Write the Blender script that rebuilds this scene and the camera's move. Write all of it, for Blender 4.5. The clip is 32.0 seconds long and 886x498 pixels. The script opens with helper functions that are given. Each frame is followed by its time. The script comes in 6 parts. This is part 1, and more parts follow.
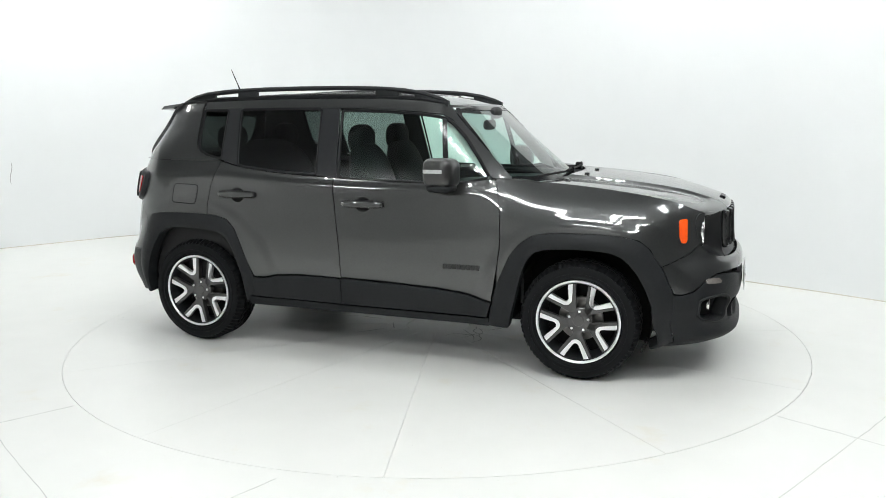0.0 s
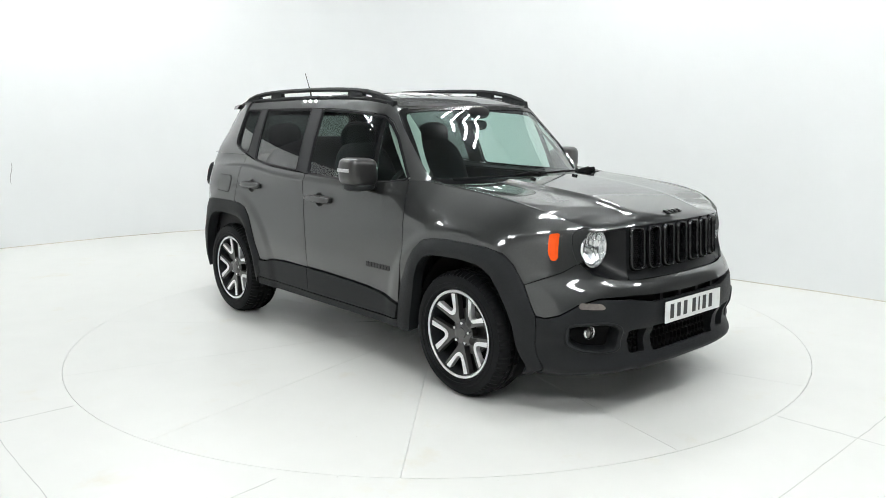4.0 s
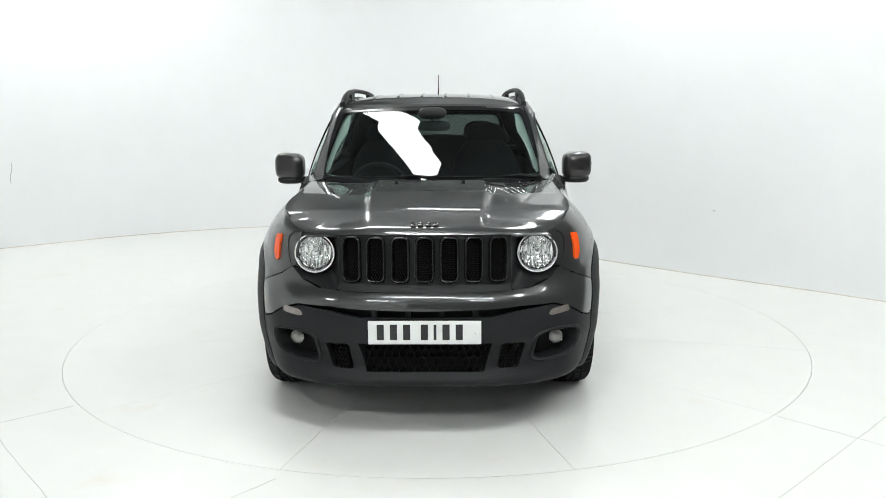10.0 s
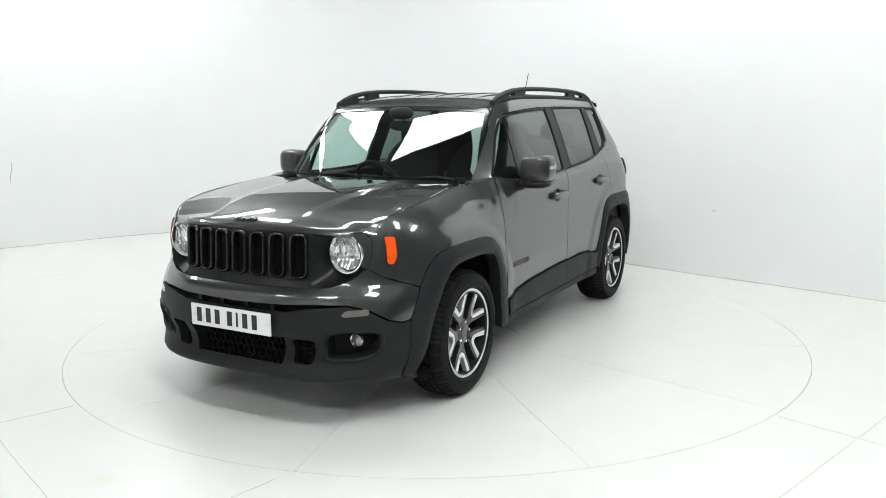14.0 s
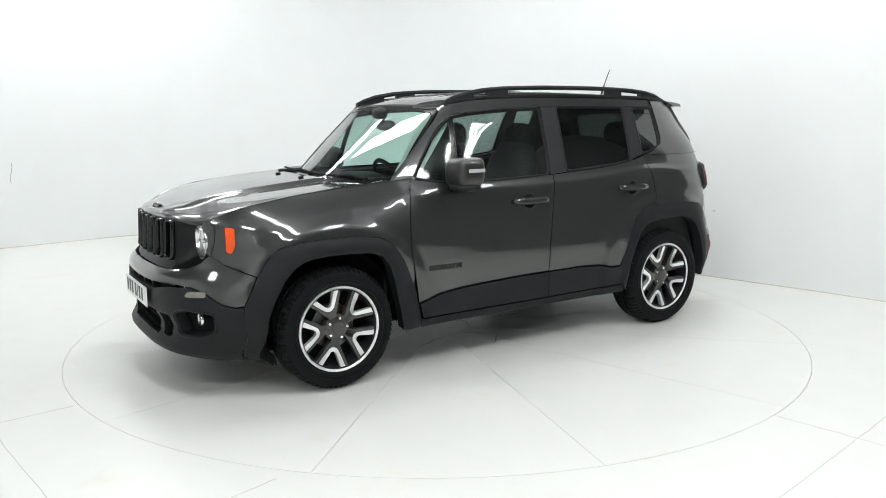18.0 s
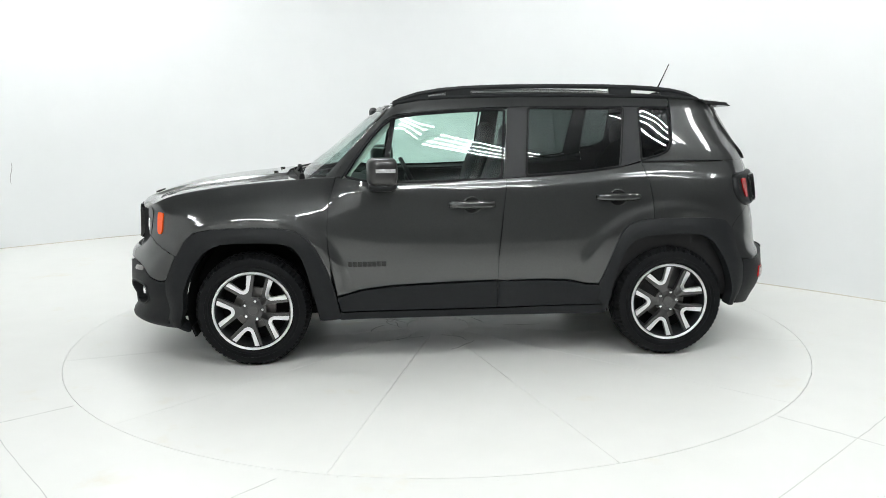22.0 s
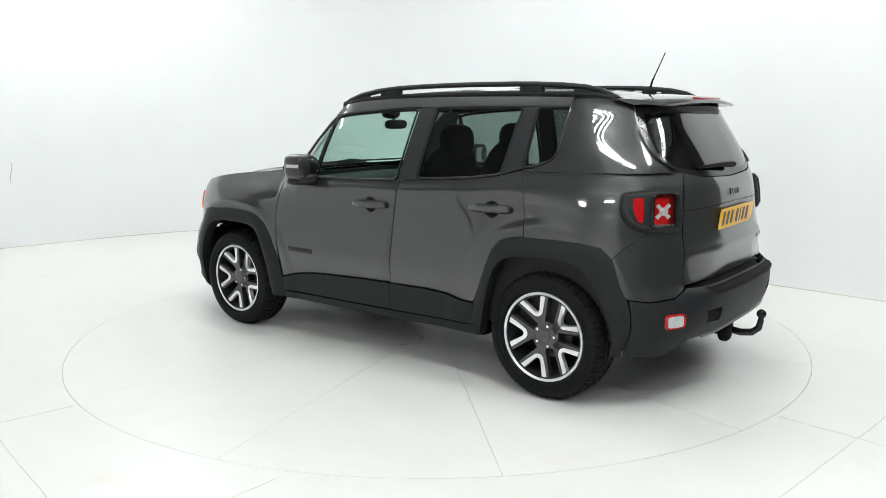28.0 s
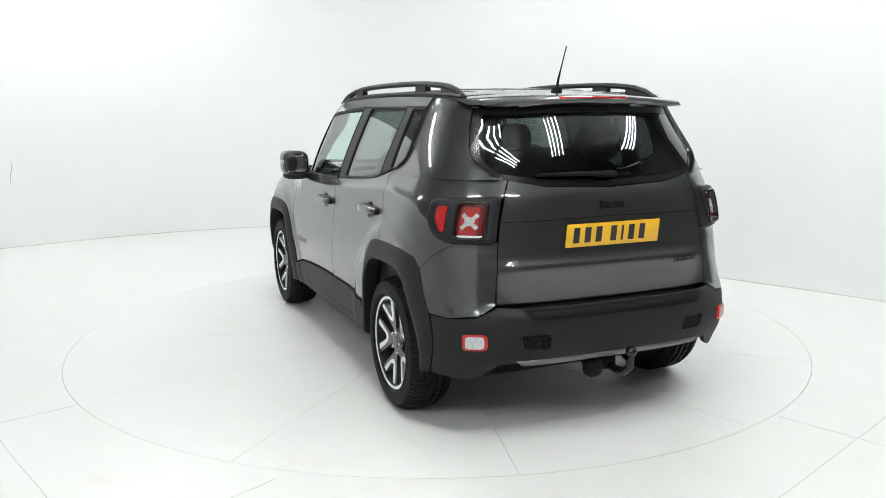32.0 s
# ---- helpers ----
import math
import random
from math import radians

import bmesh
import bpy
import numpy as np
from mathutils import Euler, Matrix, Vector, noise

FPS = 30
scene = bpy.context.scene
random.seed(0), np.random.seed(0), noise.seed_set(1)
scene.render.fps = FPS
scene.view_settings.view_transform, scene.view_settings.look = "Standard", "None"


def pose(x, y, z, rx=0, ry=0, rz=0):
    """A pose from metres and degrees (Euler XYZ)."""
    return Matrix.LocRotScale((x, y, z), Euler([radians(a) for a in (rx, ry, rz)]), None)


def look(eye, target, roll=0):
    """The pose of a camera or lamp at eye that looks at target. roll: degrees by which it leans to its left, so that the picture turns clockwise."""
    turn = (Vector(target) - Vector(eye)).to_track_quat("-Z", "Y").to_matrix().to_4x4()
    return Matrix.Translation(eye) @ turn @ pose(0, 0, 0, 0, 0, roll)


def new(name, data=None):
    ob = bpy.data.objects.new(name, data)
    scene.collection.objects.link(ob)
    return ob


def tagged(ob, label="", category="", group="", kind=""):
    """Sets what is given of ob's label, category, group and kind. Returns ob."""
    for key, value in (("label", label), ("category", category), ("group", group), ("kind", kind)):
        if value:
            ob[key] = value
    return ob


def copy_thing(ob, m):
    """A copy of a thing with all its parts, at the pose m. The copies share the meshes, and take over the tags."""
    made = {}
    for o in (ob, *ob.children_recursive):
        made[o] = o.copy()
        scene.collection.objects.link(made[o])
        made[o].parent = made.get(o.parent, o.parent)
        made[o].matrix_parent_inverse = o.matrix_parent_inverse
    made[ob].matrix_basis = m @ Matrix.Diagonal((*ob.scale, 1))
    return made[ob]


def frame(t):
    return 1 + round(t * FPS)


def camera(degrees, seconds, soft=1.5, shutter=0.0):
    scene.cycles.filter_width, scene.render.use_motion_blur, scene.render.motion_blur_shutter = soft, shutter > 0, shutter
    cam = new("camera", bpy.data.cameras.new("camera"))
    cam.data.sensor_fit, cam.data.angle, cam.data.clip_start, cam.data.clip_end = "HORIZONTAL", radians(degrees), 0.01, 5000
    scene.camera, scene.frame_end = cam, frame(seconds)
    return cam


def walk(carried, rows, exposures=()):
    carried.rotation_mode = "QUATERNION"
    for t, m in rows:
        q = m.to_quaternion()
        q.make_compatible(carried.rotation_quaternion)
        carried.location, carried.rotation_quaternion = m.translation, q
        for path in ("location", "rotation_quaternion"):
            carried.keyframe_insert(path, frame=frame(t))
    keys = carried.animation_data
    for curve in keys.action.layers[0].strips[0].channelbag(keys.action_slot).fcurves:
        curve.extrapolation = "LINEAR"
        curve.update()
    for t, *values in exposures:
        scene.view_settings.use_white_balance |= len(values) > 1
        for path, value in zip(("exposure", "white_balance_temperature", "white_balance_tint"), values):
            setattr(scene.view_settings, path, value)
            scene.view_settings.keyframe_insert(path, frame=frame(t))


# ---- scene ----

# ---------- camera: it stands still, the car turns before it ----------
cam = camera(57.8, 32.0, soft=0.9)
EYE = Vector((0.0, -5.6456, 1.5276))
PITCH, YAW = radians(9.749), radians(0.407)
AIM = EYE + Vector((math.sin(YAW) * math.cos(PITCH), math.cos(YAW) * math.cos(PITCH), -math.sin(PITCH)))
VIEW = look(EYE, AIM, -0.337)
walk(cam, [(0, VIEW), (32, VIEW)], [(0, -0.88), (32, -0.88)])

TURN_START, TURN_RATE = -20.48, -7.0795      # heading of the car in degrees, degrees a second
CAR_OFFSET = Vector((-0.109, -0.016, 0.0))
TABLE_R = 2.472


# ---------- world and light ----------
world = bpy.data.worlds.new("world")
scene.world = world
world.use_nodes = True
world.node_tree.nodes["Background"].inputs[0].default_value = (0.8, 0.85, 0.9, 1)
world.node_tree.nodes["Background"].inputs[1].default_value = 0.3


def area(name, loc, aim, sx, sy, watts, color=(1.0, 0.99, 0.97)):
    lamp = bpy.data.lights.new(name, "AREA")
    lamp.shape, lamp.size, lamp.size_y, lamp.energy, lamp.color = "RECTANGLE", sx, sy, watts, color
    ob = new(name, lamp)
    ob.matrix_world = look(loc, aim)
    return ob


TINT = (0.975, 1.0, 0.992)
area("ceiling_panel_light", (-0.69, 0.0, 4.3), (-0.69, 0.0, 0), 1.65, 0.42, 90, TINT).rotation_euler.z = radians(-33)
area("rear_panel_light", (-2.45, 2.0, 4.3), (-2.45, 2.0, 0), 1.8, 0.42, 90, TINT).rotation_euler.z = radians(-57)


# ---------- materials ----------
def material(name):
    m = bpy.data.materials.new(name)
    m.use_nodes = True
    nt = m.node_tree
    return m, nt, nt.nodes["Principled BSDF"]


def node(nt, kind, **values):
    n = nt.nodes.new(kind)
    for k, v in values.items():
        n.inputs[k].default_value = v
    return n


def solid(name, color, rough=0.5, metal=0.0, vary=0.15, scale=30.0, bump=0.0, bump_scale=200.0, coat=0.0, spec=0.5, coat_ior=1.6):
    """A surface with variation of tone and roughness at two scales and a fine relief."""
    m, nt, b = material(name)
    tc = nt.nodes.new("ShaderNodeTexCoord")
    n1 = node(nt, "ShaderNodeTexNoise", Scale=scale, Detail=6.0, Roughness=0.6)
    n2 = node(nt, "ShaderNodeTexNoise", Scale=scale * 0.12, Detail=3.0)
    nt.links.new(tc.outputs["Object"], n1.inputs["Vector"])
    nt.links.new(tc.outputs["Object"], n2.inputs["Vector"])
    add = nt.nodes.new("ShaderNodeMath")
    add.operation = "ADD"
    nt.links.new(n1.outputs[0], add.inputs[0])
    nt.links.new(n2.outputs[0], add.inputs[1])
    ramp = nt.nodes.new("ShaderNodeMapRange")
    ramp.inputs["From Min"].default_value, ramp.inputs["From Max"].default_value = 0.6, 1.4
    ramp.inputs["To Min"].default_value, ramp.inputs["To Max"].default_value = 1 - vary, 1 + vary
    nt.links.new(add.outputs[0], ramp.inputs["Value"])
    mul = nt.nodes.new("ShaderNodeVectorMath")
    mul.operation = "SCALE"
    mul.inputs[0].default_value = color
    nt.links.new(ramp.outputs[0], mul.inputs["Scale"])
    nt.links.new(mul.outputs[0], b.inputs["Base Color"])
    r2 = nt.nodes.new("ShaderNodeMapRange")
    r2.inputs["To Min"].default_value, r2.inputs["To Max"].default_value = max(rough - 0.08 * vary * 5, 0.0), rough + 0.08 * vary * 5
    nt.links.new(n2.outputs[0], r2.inputs["Value"])
    nt.links.new(r2.outputs[0], b.inputs["Roughness"])
    b.inputs["Metallic"].default_value = metal
    b.inputs["Coat Weight"].default_value = coat
    b.inputs["Specular IOR Level"].default_value = spec
    b.inputs["Coat Roughness"].default_value = 0.012
    b.inputs["Coat IOR"].default_value = coat_ior
    if bump:
        n3 = node(nt, "ShaderNodeTexNoise", Scale=bump_scale, Detail=2.0)
        nt.links.new(tc.outputs["Object"], n3.inputs["Vector"])
        bp = node(nt, "ShaderNodeBump", Strength=bump, Distance=0.002)
        nt.links.new(n3.outputs[0], bp.inputs["Height"])
        nt.links.new(bp.outputs[0], b.inputs["Normal"])
    return m


def glass(name, tint, gloss=0.06):
    """A thin pane: tinted see-through, with gloss that grows towards grazing view."""
    m, nt, b = material(name)
    nt.nodes.remove(b)
    out = nt.nodes["Material Output"]
    tr = node(nt, "ShaderNodeBsdfTransparent", Color=(*tint, 1))
    gl = node(nt, "ShaderNodeBsdfGlossy", Color=(1, 1, 1, 1), Roughness=0.0)
    lw = node(nt, "ShaderNodeLayerWeight", Blend=0.5)
    pw = nt.nodes.new("ShaderNodeMath")
    pw.operation, pw.inputs[1].default_value = "POWER", 4.0
    mr = nt.nodes.new("ShaderNodeMapRange")
    mr.inputs["To Min"].default_value, mr.inputs["To Max"].default_value = gloss, 0.9
    mix = nt.nodes.new("ShaderNodeMixShader")
    nt.links.new(lw.outputs["Facing"], pw.inputs[0])
    nt.links.new(pw.outputs[0], mr.inputs["Value"])
    nt.links.new(mr.outputs[0], mix.inputs[0])
    nt.links.new(tr.outputs[0], mix.inputs[1])
    nt.links.new(gl.outputs[0], mix.inputs[2])
    nt.links.new(mix.outputs[0], out.inputs["Surface"])
    return m


PAINT = solid("graphite_paint", (0.0455, 0.0472, 0.0471), 0.40, 0.82, 0.10, 900.0, coat=1.0, spec=0.2, coat_ior=1.74)
PLASTIC = solid("dark_plastic", (0.0120, 0.0131, 0.0142), 0.5, 0.0, 0.18, 60.0, 0.2, 900.0, spec=0.2)
GLOSS_BLACK = solid("gloss_black", (0.007, 0.0073, 0.008), 0.16, 0.0, 0.1, 40.0, spec=0.5)
PILLAR_BLACK = solid("pillar_trim", (0.014, 0.015, 0.0165), 0.45, 0.0, 0.1, 40.0, spec=0.25)
MATT_BLACK = solid("matt_black", (0.006, 0.006, 0.0065), 0.7, 0.0, 0.2, 40.0, spec=0.15)
SEAL = solid("rubber_seal", (0.008, 0.008, 0.009), 0.45, 0.0, 0.15, 60.0, spec=0.12)
RUBBER = solid("tyre_rubber", (0.0062, 0.0066, 0.0073), 0.55, 0.0, 0.3, 25.0, 0.3, 300.0, spec=0.12)
SILVER = solid("machined_alloy", (0.86, 0.86, 0.87), 0.34, 0.6, 0.04, 120.0)
GREY_TRIM = solid("grey_trim", (0.16, 0.16, 0.165), 0.35, 0.7, 0.1, 60.0)
GREY_ALLOY = solid("grey_alloy", (0.058, 0.057, 0.057), 0.34, 0.6, 0.1, 60.0, coat=0.6)
STEEL = solid("brake_steel", (0.16, 0.155, 0.15), 0.38, 0.9, 0.2, 40.0)
REFLECTOR = solid("lamp_reflector", (0.93, 0.94, 0.94), 0.17, 1.0, 0.02, 40.0)
GRILLE_BLACK = solid("grille_black", (0.0055, 0.006, 0.0066), 0.40, 0.0, 0.15, 60.0, 0.1, 900.0, spec=0.28)
CHROME = solid("lamp_chrome", (0.90, 0.91, 0.92), 0.26, 1.0, 0.02, 40.0)
ORANGE = solid("orange_lens", (0.82, 0.09, 0.008), 0.2, 0.0, 0.12, 40.0, coat=0.25)
RED = solid("red_lens", (0.36, 0.005, 0.006), 0.15, 0.0, 0.35, 60.0, coat=0.25)
RED_DEEP = solid("deep_red_lens", (0.12, 0.003, 0.004), 0.12, 0.0, 0.3, 90.0, coat=0.3)
CLOUDY_LENS = solid("cloudy_lens", (0.40, 0.37, 0.36), 0.25, 0.1, 0.45, 70.0, 0.5, 120.0, coat=0.8)
WHITE_LENS = solid("clear_lens", (0.46, 0.46, 0.47), 0.2, 0.3, 0.35, 90.0, 0.4, 150.0, coat=0.5)
CLEAR_GLASS = glass("clear_glass", (0.74, 0.90, 0.84))
SCREEN_GLASS = glass("screen_glass", (0.66, 0.80, 0.76))
TAIL_GLASS = glass("tail_glass", (0.10, 0.115, 0.11), 0.05)
DARK_GLASS = glass("privacy_glass", (0.22, 0.26, 0.25))
LAMP_GLASS = glass("lamp_glass", (0.95, 0.96, 0.96), 0.04)
PLATE_WHITE = solid("plate_white", (0.78, 0.79, 0.78), 0.3, 0.0, 0.03, 20.0)
PLATE_YELLOW = solid("plate_yellow", (0.75, 0.42, 0.02), 0.3, 0.0, 0.03, 20.0)
CLOTH = solid("seat_cloth", (0.011, 0.011, 0.012), 0.85, 0.0, 0.25, 80.0, 0.3, 600.0, spec=0.2)
TRIM = solid("cabin_trim", (0.014, 0.014, 0.015), 0.6, 0.0, 0.15, 50.0, 0.2, 500.0, spec=0.3)
LINING = solid("head_lining", (0.45, 0.45, 0.43), 0.85, 0.0, 0.05, 60.0)
WALL = solid("studio_wall_paint", (0.735, 0.748, 0.75), 0.6, 0.0, 0.02, 3.0)
FLOOR = solid("studio_floor_paint", (0.706, 0.708, 0.684), 0.36, 0.0, 0.03, 4.0, 0.05, 60.0)
def scuffed(mat, tint):
    """Sparse warm scuffs and small dark specks over a painted floor."""
    nt = mat.node_tree
    b = nt.nodes["Principled BSDF"]
    base = b.inputs["Base Color"].links[0].from_socket
    tc = nt.nodes.new("ShaderNodeTexCoord")
    for scale, detail, low, high, colour in ((2.3, 9.0, 0.60, 0.78, tint), (17.0, 4.0, 0.715, 0.76, (0.33, 0.31, 0.27, 1)), (70.0, 2.0, 0.77, 0.80, (0.25, 0.24, 0.22, 1))):
        n = node(nt, "ShaderNodeTexNoise", Scale=scale, Detail=detail, Roughness=0.65)
        nt.links.new(tc.outputs["Object"], n.inputs["Vector"])
        r = nt.nodes.new("ShaderNodeMapRange")
        r.inputs["From Min"].default_value, r.inputs["From Max"].default_value = low, high
        r.inputs["To Max"].default_value = 0.8
        nt.links.new(n.outputs[0], r.inputs["Value"])
        mix = nt.nodes.new("ShaderNodeMix")
        mix.data_type = "RGBA"
        nt.links.new(r.outputs[0], mix.inputs["Factor"])
        nt.links.new(base, mix.inputs[6])
        mix.inputs[7].default_value = colour
        base = mix.outputs[2]
    nt.links.new(base, b.inputs["Base Color"])


scuffed(FLOOR, (0.66, 0.62, 0.52, 1))
JOINT = solid("joint_filler", (0.30, 0.30, 0.285), 0.8, 0.0, 0.4, 30.0)
BASE_BEAD = solid("buff_bead", (0.56, 0.53, 0.46), 0.7, 0.0, 0.3, 8.0)
GREY_WALL = solid("workshop_wall", (0.60, 0.60, 0.595), 0.7, 0.0, 0.1, 3.0)
DARK_WALL = solid("dark_workshop_wall", (0.06, 0.062, 0.065), 0.7, 0.0, 0.15, 3.0)
CEILING = solid("dark_ceiling", (0.12, 0.125, 0.13), 0.7, 0.0, 0.15, 6.0)


# ---------- mesh helpers ----------
def link(name, verts, faces, mat, parent=None, label="", smooth=True):
    me = bpy.data.meshes.new(name)
    me.from_pydata([tuple(v) for v in verts], [], faces)
    me.validate()
    me.materials.append(mat)
    if smooth:
        me.shade_smooth()
    ob = new(name, me)
    if parent is not None:
        ob.parent = parent
    if label:
        ob["label"] = label
    return ob


def part(name, bm, mat, parent, label="", smooth=True):
    me = bpy.data.meshes.new(name)
    bm.to_mesh(me)
    bm.free()
    me.materials.append(mat)
    if smooth:
        me.shade_smooth()
        me.set_sharp_from_angle(angle=radians(38))
    ob = new(name, me)
    if parent is not None:
        ob.parent = parent
    if label:
        ob["label"] = label
    return ob


def spline(xs, ys):
    """A smooth curve through the values ys at the places xs."""
    xs, ys = np.array(xs, float), np.array(ys, float)
    d = np.diff(ys) / np.diff(xs)
    m = np.concatenate([[d[0]], (d[:-1] + d[1:]) / 2, [d[-1]]])
    flat = np.concatenate([[False], d[:-1] * d[1:] <= 0, [False]])
    m[flat] = 0

    def f(x):
        x = min(max(x, xs[0]), xs[-1])
        i = min(int(np.searchsorted(xs, x, "right")) - 1, len(xs) - 2)
        h = xs[i + 1] - xs[i]
        t = (x - xs[i]) / h
        return float((2 * t**3 - 3 * t**2 + 1) * ys[i] + (t**3 - 2 * t**2 + t) * h * m[i]
                     + (-2 * t**3 + 3 * t**2) * ys[i + 1] + (t**3 - t**2) * h * m[i + 1])
    return f


def mapped(fn, u, v, off=0.0):
    """The point of the surface fn at (u, v), pushed out along its normal."""
    p = Vector(fn(u, v))
    if off == 0.0:
        return p
    e = 0.004
    a = Vector(fn(u + e, v)) - Vector(fn(u - e, v))
    b = Vector(fn(u, v + e)) - Vector(fn(u, v - e))
    n = a.cross(b).normalized()
    return p + n * (off * fn.sign)


def clip(poly, axis, value, keep_less):
    out = []
    for i, p in enumerate(poly):
        q = poly[i - 1]
        pi = (p[axis] <= value) if keep_less else (p[axis] >= value)
        qi = (q[axis] <= value) if keep_less else (q[axis] >= value)
        if pi != qi:
            t = (value - q[axis]) / (p[axis] - q[axis])
            r = [q[0] + t * (p[0] - q[0]), q[1] + t * (p[1] - q[1])]
            r[axis] = value
            out.append(tuple(r))
        if pi:
            out.append(tuple(p))
    return out


def inside(poly, x, y):
    hit = False
    for i, (x1, y1) in enumerate(poly):
        x0, y0 = poly[i - 1]
        if (y0 > y) != (y1 > y) and x < (x1 - x0) * (y - y0) / (y1 - y0) + x0:
            hit = not hit
    return hit


def inset(poly, d):
    """The outline moved inwards by d."""
    a = sum(p[0] * q[1] - q[0] * p[1] for p, q in zip(poly, poly[1:] + poly[:1]))
    d = d if a > 0 else -d
    out = []
    n = len(poly)
    for i in range(n):
        p0, p1, p2 = (Vector(poly[i - 1]), Vector(poly[i]), Vector(poly[(i + 1) % n]))
        e1, e2 = (p1 - p0), (p2 - p1)
        if e1.length < 1e-6 or e2.length < 1e-6:
            out.append(tuple(p1))
            continue
        n1, n2 = Vector((-e1.y, e1.x)).normalized(), Vector((-e2.y, e2.x)).normalized()
        m = (n1 + n2)
        m = m / max(m.dot(n1), 0.4) if m.length > 1e-6 else n1
        out.append(tuple(p1 + m * d))
    return out


def rounded(poly, r, k=4):
    """The outline with its corners rounded."""
    out = []
    n = len(poly)
    for i in range(n):
        p0, p1, p2 = Vector(poly[i - 1]), Vector(poly[i]), Vector(poly[(i + 1) % n])
        d0, d2 = (p0 - p1), (p2 - p1)
        q = min(r, d0.length * 0.45, d2.length * 0.45)
        a, b = p1 + d0.normalized() * q, p1 + d2.normalized() * q
        for j in range(k + 1):
            t = j / k
            out.append(tuple(a * (1 - t) ** 2 + p1 * 2 * t * (1 - t) + b * t * t))
    return out


def surface(poly, fn, off=0.0, depth=0.014, cell=0.03, gap=0.002, mirror=False, both=False, holes=()):
    """Vertices and faces of a panel: the outline poly, laid on the surface fn, with a turned-in edge."""
    if gap:
        centre = (XF + ARC, XR - ARC)
        moved = inset(poly, gap)
        if both:
            moved = [((p[0], q[1]) if p[0] in centre else (q[0], p[1]) if p[1] == 0.0 else (p[0], q[1]) if p[0] == 0.0 else q) for p, q in zip(poly, moved)]
        poly = moved
    us, vs = [p[0] for p in poly], [p[1] for p in poly]
    nu, nv = max(2, math.ceil((max(us) - min(us)) / cell)), max(2, math.ceil((max(vs) - min(vs)) / cell))
    gu, gv = np.linspace(min(us), max(us), nu + 1), np.linspace(min(vs), max(vs), nv + 1)
    edges = [(min(p[0], q[0]), max(p[0], q[0]), min(p[1], q[1]), max(p[1], q[1])) for p, q in zip(poly, poly[1:] + poly[:1])]
    E = np.array(edges)
    index, uv, faces = {}, [], []

    def vert(p):
        key = (round(p[0], 5), round(p[1], 5))
        if key not in index:
            index[key] = len(uv)
            uv.append(p)
        return index[key]

    H = [np.array([(min(p[0], q[0]), max(p[0], q[0]), min(p[1], q[1]), max(p[1], q[1])) for p, q in zip(h, h[1:] + h[:1])]) for h in holes]
    todo = [(gu[i], gu[i + 1], gv[j], gv[j + 1], 0) for i in range(nu) for j in range(nv)]
    while todo:
            u0, u1, v0, v1, level = todo.pop()
            near = [k for k, h in enumerate(H) if np.any((h[:, 0] <= u1) & (h[:, 1] >= u0) & (h[:, 2] <= v1) & (h[:, 3] >= v0))]
            if near and level < 3:
                um, vm = (u0 + u1) / 2, (v0 + v1) / 2
                todo += [(u0, um, v0, vm, level + 1), (um, u1, v0, vm, level + 1), (u0, um, vm, v1, level + 1), (um, u1, vm, v1, level + 1)]
                continue
            if any(inside(h, (u0 + u1) / 2, (v0 + v1) / 2) for h in holes):
                continue
            touch = np.any((E[:, 0] <= u1) & (E[:, 1] >= u0) & (E[:, 2] <= v1) & (E[:, 3] >= v0))
            if not touch:
                if not inside(poly, (u0 + u1) / 2, (v0 + v1) / 2):
                    continue
                c = [(u0, v0), (u1, v0), (u1, v1), (u0, v1)]
            else:
                c = clip(clip(clip(clip(poly, 0, u0, False), 0, u1, True), 1, v0, False), 1, v1, True)
                if len(c) < 3:
                    continue
                area2 = sum(p[0] * q[1] - q[0] * p[1] for p, q in zip(c, c[1:] + c[:1]))
                if abs(area2) < 2e-7:
                    continue
                if area2 < 0:
                    c = c[::-1]
            ids = [vert(p) for p in c]
            ids = [a for k, a in enumerate(ids) if a != ids[k - 1]]
            if len(ids) >= 3 and len(set(ids)) == len(ids):
                faces.append(ids)
    offf = off if callable(off) else (lambda u, v: off)
    verts = [mapped(fn, u, v, offf(u, v)) for u, v in uv]
    if fn.sign < 0:
        faces = [f[::-1] for f in faces]
    if depth:
        count = {}
        for f in faces:
            for a, b in zip(f, f[1:] + f[:1]):
                count[(a, b)] = count.get((a, b), 0) + 1
        rim = {}

        def back(k, d):
            if (k, d) not in rim:
                rim[(k, d)] = len(verts)
                u, v = uv[k]
                verts.append(mapped(fn, u, v, offf(u, v) - d) if d else verts[k].copy())
            return rim[(k, d)]
        for (a, b) in list(count):
            if (b, a) not in count and not (both and abs(verts[a].y) < 1e-3 and abs(verts[b].y) < 1e-3):
                faces.append([back(b, 0.0), back(a, 0.0), back(a, depth), back(b, depth)])
    if mirror:
        verts = [Vector((v.x, -v.y, v.z)) for v in verts]
        faces = [f[::-1] for f in faces]
    if both:
        n = len(verts)
        verts = verts + [Vector((v.x, -v.y, v.z)) for v in verts]
        faces = faces + [[k + n for k in f[::-1]] for f in faces]
    return verts, faces


def panel(name, poly, fn, mat, parent, label="", **kw):
    v, f = surface(poly, fn, **kw)
    return link(name, v, f, mat, parent, label)


def pair(name, poly, fn, mat, parent, label="", **kw):
    """The same panel on both flanks of the car."""
    v, f = surface(poly, fn, **kw)
    return [link(name, v, f, mat, parent, label), link(name, [Vector((p.x, -p.y, p.z)) for p in v], [q[::-1] for q in f], mat, parent, label)]


